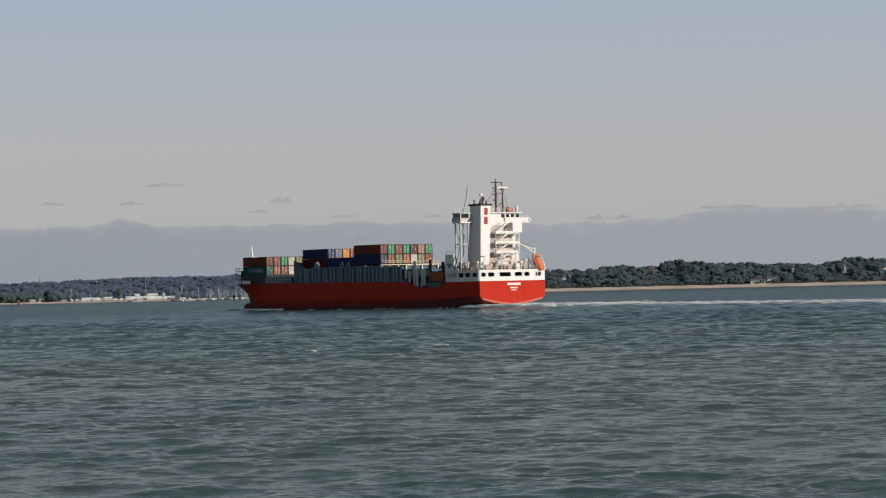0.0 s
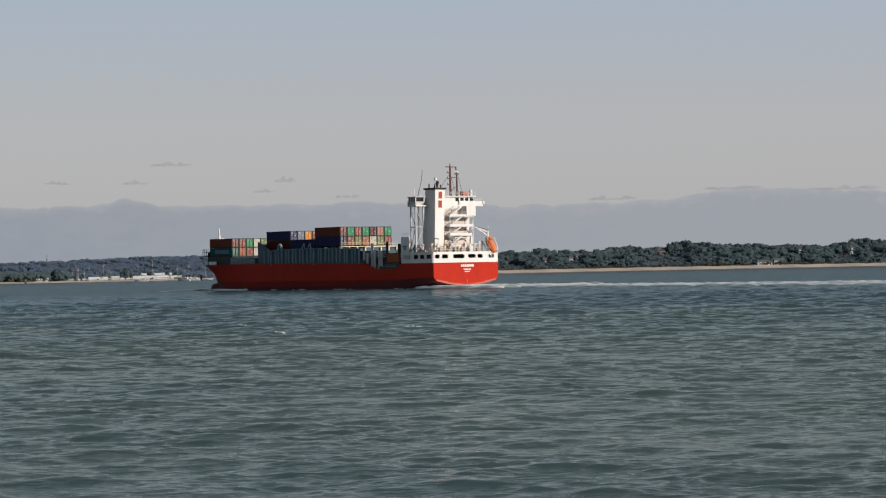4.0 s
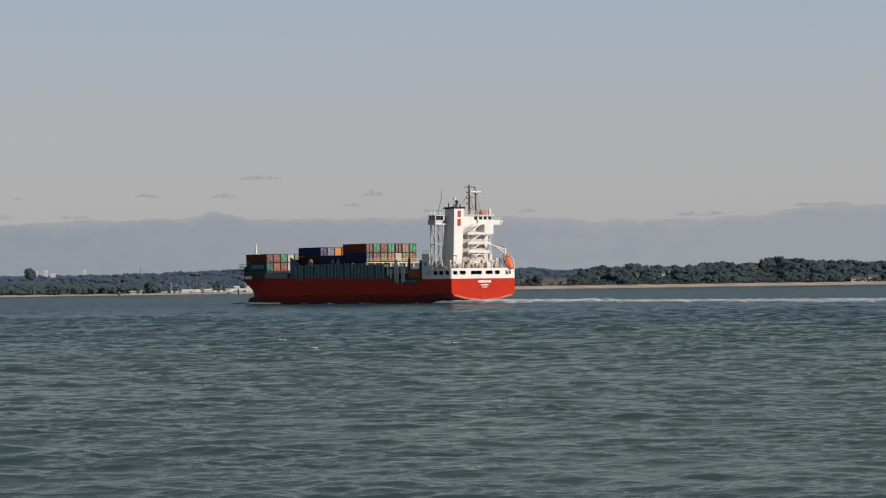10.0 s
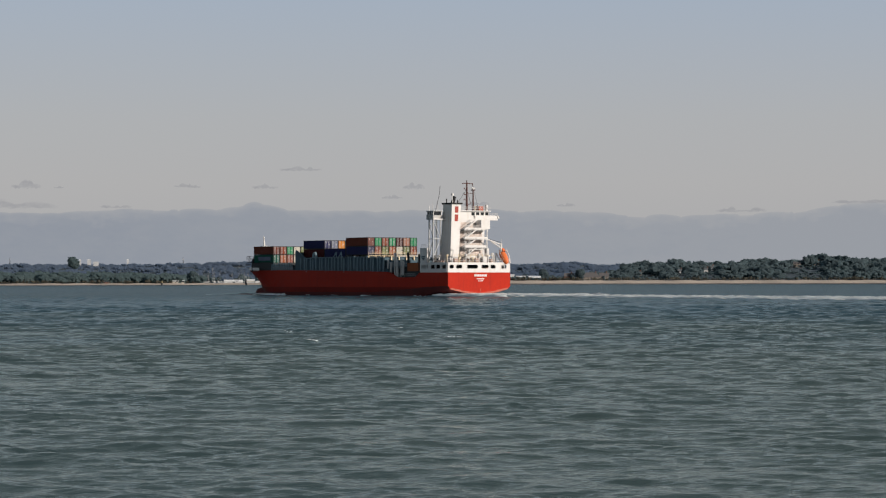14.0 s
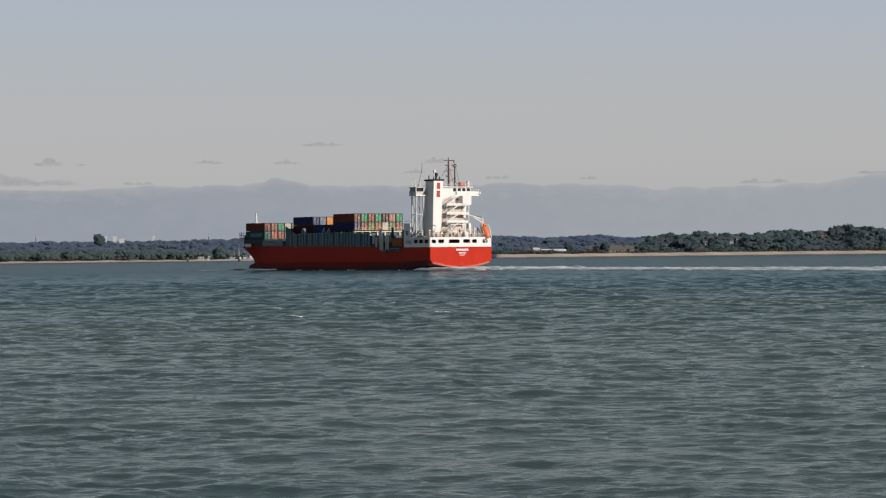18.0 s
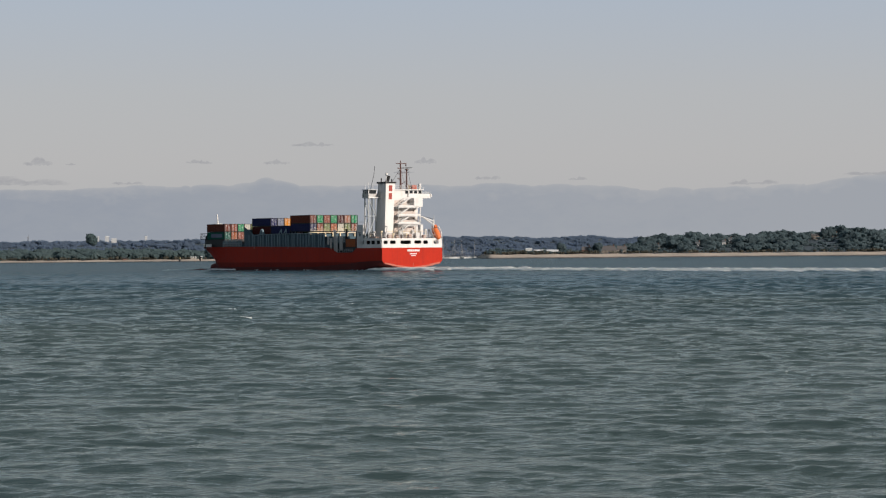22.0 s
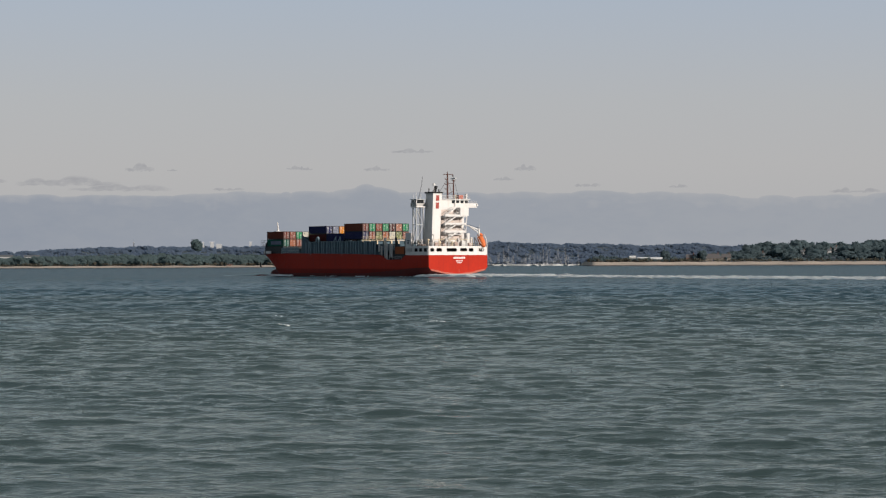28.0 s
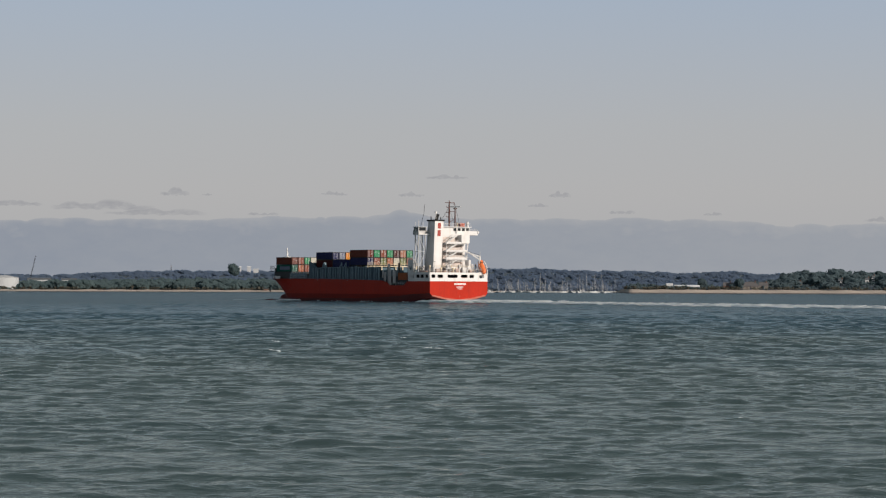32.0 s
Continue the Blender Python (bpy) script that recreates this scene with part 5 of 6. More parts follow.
def build_house():
    """Accommodation block, galleries, stairs, funnel, bridge and masts."""
    h = part("accommodation", block(5.0, 12.4, -5.3, 3.0, 9.2, 21.6), M_WHITE, ship, "white accommodation block with open galleries aft")
    levels = (11.0, 13.9, 16.3, 18.9)
    for k, z in enumerate(levels):
        d = part("gallery_deck", block(2.4, 5.0, -4.6, 3.4, z - 0.12, z), M_WHITE, h)
        part("gallery_front", block(2.4, 2.5, -4.6 + 0.6 * (k % 2), 3.2, z - 0.25, z + 0.5), M_WHITE, d, "solid white balcony front")
        part("gallery_rail", rail([(2.45, -4.6, z + 0.45), (2.45, 3.3, z + 0.45)], 0.65, 1.2, 0.03), M_WHITE, d)
        # stair flight up to the next deck
        z1 = (levels + (21.6,))[k + 1]
        y0, y1 = 2.9, -1.2
        f = part("stair_flight", hexa(bmesh.new(), [(2.75, y0, z), (3.45, y0, z), (3.45, y0 + 0.3, z), (2.75, y0 + 0.3, z), (2.75, y1, z1 - 0.1), (3.45, y1, z1 - 0.1), (3.45, y1 + 0.3, z1 - 0.1), (2.75, y1 + 0.3, z1 - 0.1)]), M_GREY, h)
        for x in (2.62, 3.5):
            part("stringer", hexa(bmesh.new(), [(x, y0 + 0.1, z - 0.1), (x + 0.1, y0 + 0.1, z - 0.1), (x + 0.1, y0 + 0.55, z + 0.05), (x, y0 + 0.55, z + 0.05), (x, y1, z1 - 0.15), (x + 0.1, y1, z1 - 0.15), (x + 0.1, y1 + 0.45, z1), (x, y1 + 0.45, z1)]), M_WHITE, f, "white stair side plate")
            part("handrail", bars([((x, y0 + 0.2, z + 0.95), (x, y1 + 0.2, z1 + 0.85))], 0.05, 4), M_WHITE, f)
        for y in (-2.6, 1.6):
            part("door", block(4.94, 5.02, y - 0.4, y + 0.4, z + 0.1, z + 2.05), M_TAN, h)
        part("aft_wall_panel", block(4.92, 5.0, -4.4, 3.2, z, z + 2.0), M_RECESS, h, "white wall toned buff for the shade of the galleries")
        for seg in [((4.88, -3.7, z + 1.5), (4.96, -3.7, z + 1.5)), ((4.88, 0.6, z + 1.5), (4.96, 0.6, z + 1.5))]:
            part("porthole", bars([seg], 0.22, 10), M_GLASS, h)
    part("stair_head", block(2.3, 5.0, -5.35, -2.3, 19.0, 21.6), M_WHITE, h, "solid white stair head under the bridge")
    for y in (-4.5, 3.2):
        part("gallery_post", bars([((2.5, y, 9.2), (2.5, y, 19.0))], 0.1), M_WHITE, h)
    for seg in [((4.6, -6.4, 21.6), (4.2, -5.2, 13.6)), ((8.5, -9.0, 21.6), (8.5, -5.3, 20.2))]:
        part("wing_strut", bars([seg], 0.17, 6), M_WHITE, h)
    g = None
    for z in (12.2, 15.0, 17.6, 20.2):
        for s in (6.2, 8.2, 10.2):
            for y in (3.0, -5.38):
                if g is None:
                    g = part("cabin_window", block(-0.35, 0.35, 0, 0.08, 0, 0.7), M_GLASS, h)
                    g.location = (s, y, z)
                else:
                    twin(g, (s, y, z))
    # funnel
    bm = bmesh.new()
    hexa(bm, [(3.6, 4.5, 9.2), (8.9, 4.5, 9.2), (8.9, 7.5, 9.2), (3.6, 7.5, 9.2), (4.3, 3.15, 26.0), (8.7, 3.15, 26.0), (8.7, 6.45, 26.0), (4.3, 6.45, 26.0)])
    f = part("funnel", bm, M_WHITE, ship, "tall white funnel casing with black top")
    bmb = f.modifiers.new("edge", "BEVEL")
    bmb.width, bmb.segments = 0.12, 2
    part("funnel_cap", block(4.1, 9.0, 2.85, 6.75, 26.0, 26.45), M_BLACK, f)
    bm = bmesh.new()
    rod(bm, (6.6, 4.6, 26.4), (6.2, 4.2, 28.3), 0.55, 0.5, 12)
    part("exhaust_pipe", bm, M_BLACK, f)
    bm = bmesh.new()
    rod(bm, (5.2, 5.6, 26.4), (5.2, 5.6, 28.7), 0.09, n=6)
    rod(bm, (5.2, 5.6, 28.4), (5.2, 5.6, 29.1), 0.38, n=10)
    part("satellite_dome", bm, M_WHITE, f)
    for seg in [((7.4, 6.1, 26.4), (7.4, 6.1, 27.6)), ((5.9, 3.4, 26.4), (5.9, 3.4, 27.3))]:
        part("pipe", bars([seg], 0.16, 8), M_BLACK, f)
    for z0, z1 in ((23.6, 25.4), (21.2, 23.1)):
        k0, k1 = (26.0 - z0) / 16.8, (26.0 - z1) / 16.8
        bm = bmesh.new()
        x0, x1 = 4.3 - 0.7 * k0 - 0.05, 4.3 - 0.7 * k1 - 0.05
        ya0, ya1 = 4.15 + 1.2 * k0, 4.15 + 1.2 * k1
        hexa(bm, [(x0, ya0, z0), (x0 + 0.1, ya0, z0), (x0 + 0.1, ya0 + 1.15, z0), (x0, ya0 + 1.15, z0), (x1, ya1, z1), (x1 + 0.1, ya1, z1), (x1 + 0.1, ya1 + 1.15, z1), (x1, ya1 + 1.15, z1)])
        part("funnel_mark", bm, M_MARK, f, "dark red rectangular emblem")
    # bridge: wheelhouse over the full beam with open wings
    b = part("bridge", block(5.0, 10.6, -10.0, 3.2, 21.6, 21.95), M_WHITE, ship, "white navigation bridge with wings and dark windows")
    part("wheelhouse", block(5.4, 10.4, -7.2, 3.1, 21.95, 24.1), M_WHITE, b)
    part("wheelhouse_roof", block(4.9, 10.8, -7.6, 3.4, 24.1, 24.35), M_WHITE, b)
    part("wing_front", block(4.95, 5.08, -10.0, -2.0, 21.95, 23.0), M_WHITE, b)
    part("wing_end", block(5.08, 10.5, -10.0, -9.88, 21.95, 23.1), M_WHITE, b)
    part("wing_front", block(10.45, 10.6, -10.0, 10.9, 21.95, 23.1), M_WHITE, b)
    part("wing_floor", block(7.0, 10.6, 3.2, 10.9, 21.6, 21.95), M_WHITE, b)
    # covered port wing
    bm = hexa(bmesh.new(), [(7.7, 8.4, 21.9), (9.9, 8.4, 21.9), (9.9, 10.4, 21.9), (7.7, 10.4, 21.9), (7.1, 7.8, 22.9), (10.4, 7.8, 22.9), (10.4, 10.9, 22.9), (7.1, 10.9, 22.9)])
    part("wing_cabin", bm, M_WHITE, b, "white wing cabin that narrows towards its foot")
    part("wing_cabin_roof", block(6.9, 10.6, 7.6, 11.0, 24.0, 24.2), M_GREY, b)
    part("wing_cabin_glass", block(7.35, 10.2, 8.05, 10.65, 22.9, 24.0), M_GLASS, b, "dark tinted wing windows")
    g = None
    for s in (7.3, 8.3, 9.3, 10.2):
        for y in (8.0, 10.72):
            if g is None:
                g = part("window_post", block(-0.12, 0.12, -0.1, 0.1, 22.9, 24.0), M_WHITE, b)
                g.location = (s, y, 0)
            else:
                twin(g, (s, y, 0))
    g = None
    for k in range(4):
        y = -6.4 + k * 1.6
        if g is None:
            g = part("window", block(5.3, 5.42, -0.52, 0.52, 22.95, 23.85), M_GLASS, b)
            g.location = (0, y, 0)
        else:
            twin(g, (0, y, 0))
    part("wing_light", bars([((5.0, -10.1, 22.1), (5.0, -10.1, 22.9))], 0.35, 10), M_WHITE, b)
    part("roof_rail", rail([(5.0, -7.5, 24.35), (5.0, 3.2, 24.35)], 1.0, 1.2), M_WHITE, b)
    part("roof_rail", rail([(10.6, -7.5, 24.35), (10.6, 3.2, 24.35)], 1.0, 1.2), M_WHITE, b)
    part("wing_rail", rail([(5.0, -9.9, 23.0), (5.0, -7.3, 23.0)], 0.6, 0.8), M_WHITE, b)
    part("chart_locker", block(6.2, 8.0, -5.8, -4.2, 24.35, 25.6), M_RIM, b, "chalky red locker on the wheelhouse roof")
    part("deck_dome", bars([((6.0, -6.7, 24.35), (6.0, -6.7, 25.4)), ((6.0, -6.7, 25.3), (6.0, -6.7, 26.0))], 0.42, 10), M_WHITE, b)
    for s_, y_, z_ in ((6.0, -2.8, 25.7), (7.2, 1.8, 25.2)):
        part("compass_stand", bars([((s_, y_, 24.35), (s_, y_, z_))], 0.2, 8), M_CREAM, b)
    # port wing support frame: white tubes in grey, for the shade on them
    for s_, y_ in ((9.6, 10.6), (7.6, 10.6), (9.6, 8.1), (7.6, 8.1)):
        part("wing_leg", bars([((s_, y_, 9.2), (s_, y_, 21.6))], 0.22, 8), M_GREY, b, "white tubular leg under the bridge wing, greyed for its shade")
    part("wing_brace", bars([((9.6, 10.6, 21.4), (7.6, 10.6, 16.2)), ((7.6, 10.6, 16.2), (9.6, 10.6, 11.0)), ((7.6, 10.6, 16.2), (9.6, 10.6, 16.2)), ((7.6, 10.6, 21.4), (7.6, 8.1, 16.2)), ((7.6, 8.1, 16.2), (7.6, 10.6, 11.0)),
                             ((7.6, 10.6, 16.2), (7.6, 8.1, 16.2)), ((9.6, 8.1, 16.2), (9.6, 10.6, 16.2)), ((7.6, 10.6, 11.0), (7.6, 8.1, 11.0))], 0.15, 6), M_GREY, b)
    part("wing_ladder", bars([((7.9, 9.7, 9.2), (7.9, 9.7, 21.6)), ((7.9, 9.2, 9.2), (7.9, 9.2, 21.6))] + [((7.9, 9.2, 9.6 + k * 0.5), (7.9, 9.7, 9.6 + k * 0.5)) for k in range(24)], 0.05, 4), M_GREY, b)
    # masts
    bm = bmesh.new()
    rod(bm, (5.6, 0.4, 24.3), (5.6, 0.4, 32.3), 0.33, 0.22, 8)
    m = part("main_mast", bm, M_MAST, ship, "red-brown pole mast with crosstrees and lamps")
    part("yard", bars([((5.6, -1.7, 32.0), (5.6, 1.9, 32.0)), ((5.6, 0.4, 32.0), (5.6, 0.4, 32.9)), ((5.6, -1.5, 32.0), (5.6, -1.5, 31.2))], 0.13, 6), M_MAST, m)
    for z in (27.3, 28.8, 30.4):
        part("lamp_bracket", bars([((5.6, 0.4, z), (5.6, 1.35, z + 0.1)), ((5.6, 1.3, z), (5.6, 1.3, z + 0.45))], 0.12, 6), M_MAST, m)
    for seg in [((5.6, 0.4, 30.5), (7.6, -3.0, 24.4)), ((5.6, 0.4, 30.5), (9.5, 2.6, 24.4)), ((5.6, -1.6, 32.0), (5.2, -3.4, 24.4))]:
        part("mast_stay", bars([seg], 0.045, 4), M_STEEL, m)
    bm = bmesh.new()
    rod(bm, (5.6, -1.8, 24.3), (5.6, -1.8, 30.2), 0.26, 0.18, 8)
    box(bm, 5.1, 6.1, -2.2, -1.4, 30.05, 30.3)
    m2 = part("radar_mast", bm, M_MAST, ship, "red-brown mast that carries the radar")
    for seg in [((5.6, 0.4, 25.6), (5.6, -1.8, 27.0)), ((5.6, 0.4, 29.2), (5.6, -1.8, 29.2))]:
        part("mast_brace", bars([seg], 0.08, 5), M_MAST, m2)
    sc = part("radar_scanner", block(-0.16, 0.16, -2.05, 2.05, 0.12, 0.42), M_WHITE, m2, "white rotating radar bar")
    sc.location = (5.6, -1.8, 30.45)
    bm = bmesh.new()
    rod(bm, (5.6, -1.8, 30.3), (5.6, -1.8, 30.6), 0.25, n=8)
    part("radar_motor", bm, M_GREY, m2)
    # whip aerials on the port wing
    a = part("whip_aerial", bars([((6.8, 10.3, 24.2), (6.3, 9.4, 28.5)), ((6.3, 9.4, 28.5), (6.1, 9.2, 31.2))], 0.07, 5), M_STEEL, ship)
    for s_, y_, z_ in ((9.0, 9.8, 26.4), (8.2, 8.6, 25.8), (9.8, 10.4, 25.6)):
        part("aerial", bars([((s_, y_, 24.2), (s_, y_, z_))], 0.09, 6), M_WHITE, ship)
    return sc


scanner = build_house()


def build_davit():
    d = part("davit_crane", bars([((1.6, -8.7, 9.2), (1.6, -8.7, 15.0))], 0.3, 10), M_WHITE, ship, "white stores crane with lowered boom")
    part("boom", bars([((1.6, -8.7, 14.6), (3.2, -3.9, 16.5)), ((1.6, -8.7, 13.6), (2.6, -5.9, 15.6))], 0.2, 8), M_WHITE, d)
    part("mast_head", bars([((1.6, -8.7, 15.0), (1.6, -8.9, 16.3))], 0.08, 6), M_GREY, d)
    part("hoist_wire", bars([((1.6, -8.8, 15.2), (3.2, -3.9, 16.6))], 0.05, 4), M_STEEL, d)
    # lifeboat ramp
    part("lifeboat_ramp", bars([((0.0, -8.3, 8.4), (3.6, -8.3, 12.3)), ((0.0, -10.2, 8.4), (3.6, -10.2, 12.3)), ((3.6, -8.3, 12.3), (3.6, -8.3, 9.2)), ((3.6, -10.2, 12.3), (3.6, -10.2, 9.2)),
                                ((0.0, -10.3, 11.6), (-0.3, -10.5, 9.3)), ((1.0, -10.1, 13.2), (0.0, -10.3, 11.6))], 0.16, 8), M_WHITE, ship, "white launching frame of the lifeboat")
    e = empty("lifeboat")
    bm = bmesh.new()
    rings = []
    for k in range(13):
        u = k / 12
        x = -2.5 + 5.0 * u
        r = 1.02 * math.sin(math.pi * (0.04 + 0.92 * u)) ** 0.45
        rings.append([bm.verts.new((x, r * math.cos(j * math.tau / 16), r * 1.05 * math.sin(j * math.tau / 16))) for j in range(16)])
    for a, b in zip(rings, rings[1:]):
        for j in range(16):
            bm.faces.new((a[j], a[(j + 1) % 16], b[(j + 1) % 16], b[j]))
    bm.faces.new(rings[0])
    bm.faces.new(rings[-1])
    o = part("body", bm, M_ORANGE, e)
    o.data.polygons.foreach_set("use_smooth", [True] * len(o.data.polygons))
    bm = bmesh.new()
    hexa(bm, [(-2.1, -0.5, 0.7), (-0.9, -0.5, 0.85), (-0.9, 0.5, 0.85), (-2.1, 0.5, 0.7), (-2.0, -0.4, 1.35), (-1.1, -0.4, 1.35), (-1.1, 0.4, 1.35), (-2.0, 0.4, 1.35)])
    part("cockpit", bm, M_ORANGE, e)
    part("window", block(-1.08, -0.98, -0.32, 0.32, 1.0, 1.25), M_GLASS, e)
    part("keel_strip", block(-1.9, 1.9, -0.1, 0.1, -1.12, -0.9), M_WHITE, e)
    for side in (1, -1):
        part("grab_rail", bars([((-1.8, side * 0.98, 0.35), (1.8, side * 0.98, 0.35))], 0.05, 5), M_WHITE, e)
    return tagged(e, "orange enclosed free-fall lifeboat on its stern ramp", "lifeboat")


lifeboat = build_davit()


def build_midship():
    """Hatch coamings, cell guides, lashing bridges and deck gear."""
    # ribbed coaming sides: each rib bay is a panel
    for side in (1, -1):
        y0, y1 = (10.35, 10.6) if side > 0 else (-10.6, -10.35)
        c = part("coaming", block(31, 84.5, y0, y1, 6.9, 7.9), M_TEAL, ship, "grey-green ribbed steel coaming along the holds")
        pan = None
        n = 27
        for k in range(n):
            s = 33.2 + k * (81.8 - 33.2) / n
            top = float(np.interp(s, [33, 38, 42, 55, 74, 77, 82], [10.9, 11.15, 11.3, 11.4, 11.3, 11.0, 11.0]))
            if pan is None:
                pan = part("coaming_panel", block(0, 1.7, y0 + 0.05, y1 - 0.05, 7.9, 11.0), M_TEAL, c)
                pan.location = (s, 0, 0)
                rib = part("rib", block(-0.22, 0.22, min(y0, y1 + side * 0.0) if side < 0 else y1, y1 + 0.35 if side > 0 else y0, 7.0, 11.2), M_RIB, c)
                if side < 0:
                    rib.location = (s, -0.3, 0)
                else:
                    rib.location = (s, 0, 0)
            else:
                twin(pan, (s, 0, (top - 11.0) * 0.5))
                twin(rib, (s + 0.25 * math.sin(k * 2.7), rib.location.y - side * 0.08 * (k % 3), (top - 11.0) * 0.5 + 0.35 * (k % 4 == 1) - 0.3 * (k % 5 == 2)))
        bm = bmesh.new()
        for a, b in ((33, 42), (42, 55), (55, 74), (74, 77.5)):
            za, zb = (float(np.interp(q, [33, 38, 42, 55, 74, 77.5], [10.9, 11.15, 11.3, 11.4, 11.3, 11.0])) for q in (a, b))
            hexa(bm, [(a, y0 - 0.2, za), (b, y0 - 0.2, zb), (b, y1 + 0.3, zb), (a, y1 + 0.3, za), (a, y0 - 0.2, za + 0.16), (b, y0 - 0.2, zb + 0.16), (b, y1 + 0.3, zb + 0.16), (a, y1 + 0.3, za + 0.16)])
        part("coaming_rail", bm, M_RIB, c)
        # raised sloping wing at the forward end
        bm = bmesh.new()
        hexa(bm, [(76.5, y0, 10.9), (83.6, y0, 7.0), (83.6, y1, 7.0), (76.5, y1, 10.9), (77.0, y0, 11.2), (83.6, y0, 13.9), (83.6, y1, 13.9), (77.0, y1, 11.2)])
        part("coaming_wing", bm, M_TEAL, c, "raised sloping end of the coaming")
    part("cross_wall", block(83.6, 84.2, -10.3, 10.3, 6.9, 13.2), M_TEAL, ship)
    # forward: low coaming and platform under the fore stack
    part("fore_coaming", block(86, 99, -10.2, 10.2, 6.9, 8.6), M_TEAL, ship)
    part("fore_platform", block(99.6, 113.6, -9.0, 9.0, 7.4, 9.98), M_STEEL, ship)
    part("hatch_cover", block(44, 82.8, -9.6, 9.6, 6.9, 11.3), M_TEAL, ship, "grey-green hatch covers under the containers")
    part("hatch_pontoon", block(32, 44, -9.6, 9.6, 6.9, 10.4), M_TEAL, ship)
    part("hatch_rail", rail([(86, 10.3, 7.5), (98.5, 10.3, 7.5)], 1.1, 1.3, 0.05), M_GREY, ship)
    part("hatch_rail", rail([(86, -10.3, 7.5), (98.5, -10.3, 7.5)], 1.1, 1.3, 0.05), M_GREY, ship)
    # lashing bridge behind the aft stack: cream catwalk on posts
    lb = part("lashing_bridge", block(43.2, 44.3, -9.6, 9.6, 11.65, 11.85), M_CREAM, ship, "cream lashing catwalk across the deck")
    part("bridge_rail", rail([(43.2, 9.6, 11.85), (43.2, -9.6, 11.85)], 1.0, 1.3, 0.05), M_CREAM, lb)
    g = None
    for k in range(8):
        y = -9.4 + k * 18.8 / 7
        if g is None:
            g = part("bridge_post", block(43.4, 43.75, -0.18, 0.18, 10.4, 11.65), M_CREAM, lb)
            g.location = (0, y, 0)
        else:
            twin(g, (0, y, 0))
    # cell guides and posts over the after well
    for s, y, top, w, m in ((30.6, 9.9, 9.8, 0.42, M_WHITE), (28.9, 9.5, 12.4, 0.55, M_WHITE), (27.2, 9.9, 10.6, 0.4, M_WHITE), (25.6, 9.5, 10.4, 0.45, M_WHITE), (24.2, 9.8, 10.1, 0.4, M_WHITE), (22.6, 9.2, 9.9, 0.4, M_WHITE), (32.2, 9.9, 10.4, 0.4, M_WHITE),
                            (29.0, -9.4, 12.2, 0.55, M_GREY), (25.6, -9.4, 10.4, 0.45, M_GREY), (22.6, -9.2, 10.0, 0.4, M_GREY), (21.9, 9.6, 12.6, 0.5, M_STEEL), (19.3, 7.45, 12.0, 0.6, M_STEEL), (17.6, 7.45, 12.3, 0.55, M_STEEL), (19.0, -9.4, 12.2, 0.55, M_STEEL),
                            (26.5, 3.0, 10.0, 0.5, M_GREY), (26.5, -3.0, 10.0, 0.5, M_GREY), (21.0, 4.5, 12.0, 0.5, M_STEEL), (21.0, -4.5, 12.0, 0.5, M_STEEL)):
        part("cell_guide", block(s - w / 2, s + w / 2, y - w / 2, y + w / 2, 5.2, top), m, ship)
    part("well_catwalk", block(21.5, 31.5, 9.2, 10.3, 8.6, 8.75), M_GREY, ship)
    part("catwalk_rail", rail([(21.5, 10.3, 8.75), (31.5, 10.3, 8.75)], 1.0, 1.2, 0.05), M_GREY, ship)
    part("well_hatch", block(15.5, 31.5, -8.6, 7.6, 5.2, 8.3), M_STEEL, ship)
    part("container_stand", block(15.3, 21.6, 7.75, 10.4, 5.2, 6.95), M_STEEL, ship)
    part("winch_house", block(13.9, 15.5, -9.6, 9.6, 5.2, 9.0), M_STEEL, ship)
    for s, y in ((16.8, 10.2), (23.5, 10.3), (28.3, 10.3)):
        part("bollard", bars([((s, y, 5.2), (s, y, 6.1)), ((s + 0.8, y, 5.2), (s + 0.8, y, 6.1))], 0.22, 8), M_BLACK, ship)
    part("well_rail", rail([(16.6, 10.7, 5.4), (25, 10.7, 5.4)], 1.0, 1.2, 0.04), M_GREY, ship)
    # stays and lashing frames beside the blue boxes
    for s in (58.6, 61.6):
        part("lashing_frame", bars([((s - 0.9, 9.9, 11.6), (s, 9.5, 13.0)), ((s + 0.7, 9.9, 11.6), (s, 9.5, 13.0)), ((s - 0.4, 9.7, 12.2), (s + 0.4, 9.7, 12.2))], 0.15, 6), M_RIB, ship)
    bm = bmesh.new()
    for k in range(7):
        a0, a1 = math.pi * k / 7, math.pi * (k + 1) / 7
        rod(bm, (72.6 + 0.9 * math.cos(a0), 10.3, 11.3 + 1.5 * math.sin(a0)), (72.6 + 0.9 * math.cos(a1), 10.3, 11.3 + 1.5 * math.sin(a1)), 0.4, n=8)
    part("vent_hood", bm, M_RIB, ship, "pale grey arched ventilator hood")
    # forecastle: bulwark, breakwater, mast
    bm = bmesh.new()
    for side in (1, -1):
        for a, b in ((107, 110), (110, 113), (113, 116), (116, 119), (119, 122), (122, 124.5), (124.5, 126.4)):
            ya, yb = side * half_top(a), side * half_top(b)
            hexa(bm, [(a, ya, sheer(a)), (b, yb, sheer(b)), (b, yb - side * 0.15, sheer(b)), (a, ya - side * 0.15, sheer(a)), (a, ya, sheer(a) + 0.9), (b, yb, sheer(b) + 0.9), (b, yb - side * 0.15, sheer(b) + 0.9), (a, ya - side * 0.15, sheer(a) + 0.9)])
    part("forecastle_bulwark", bm, M_WHITE, ship, "pale grey bulwark round the forecastle")
    part("breakwater", block(114.3, 114.6, -8.3, 8.3, 7.4, 11.5), M_STEEL, ship)
    part("lookout_platform", block(113.2, 115.6, 7.2, 9.6, 10.2, 10.4), M_STEEL, ship)
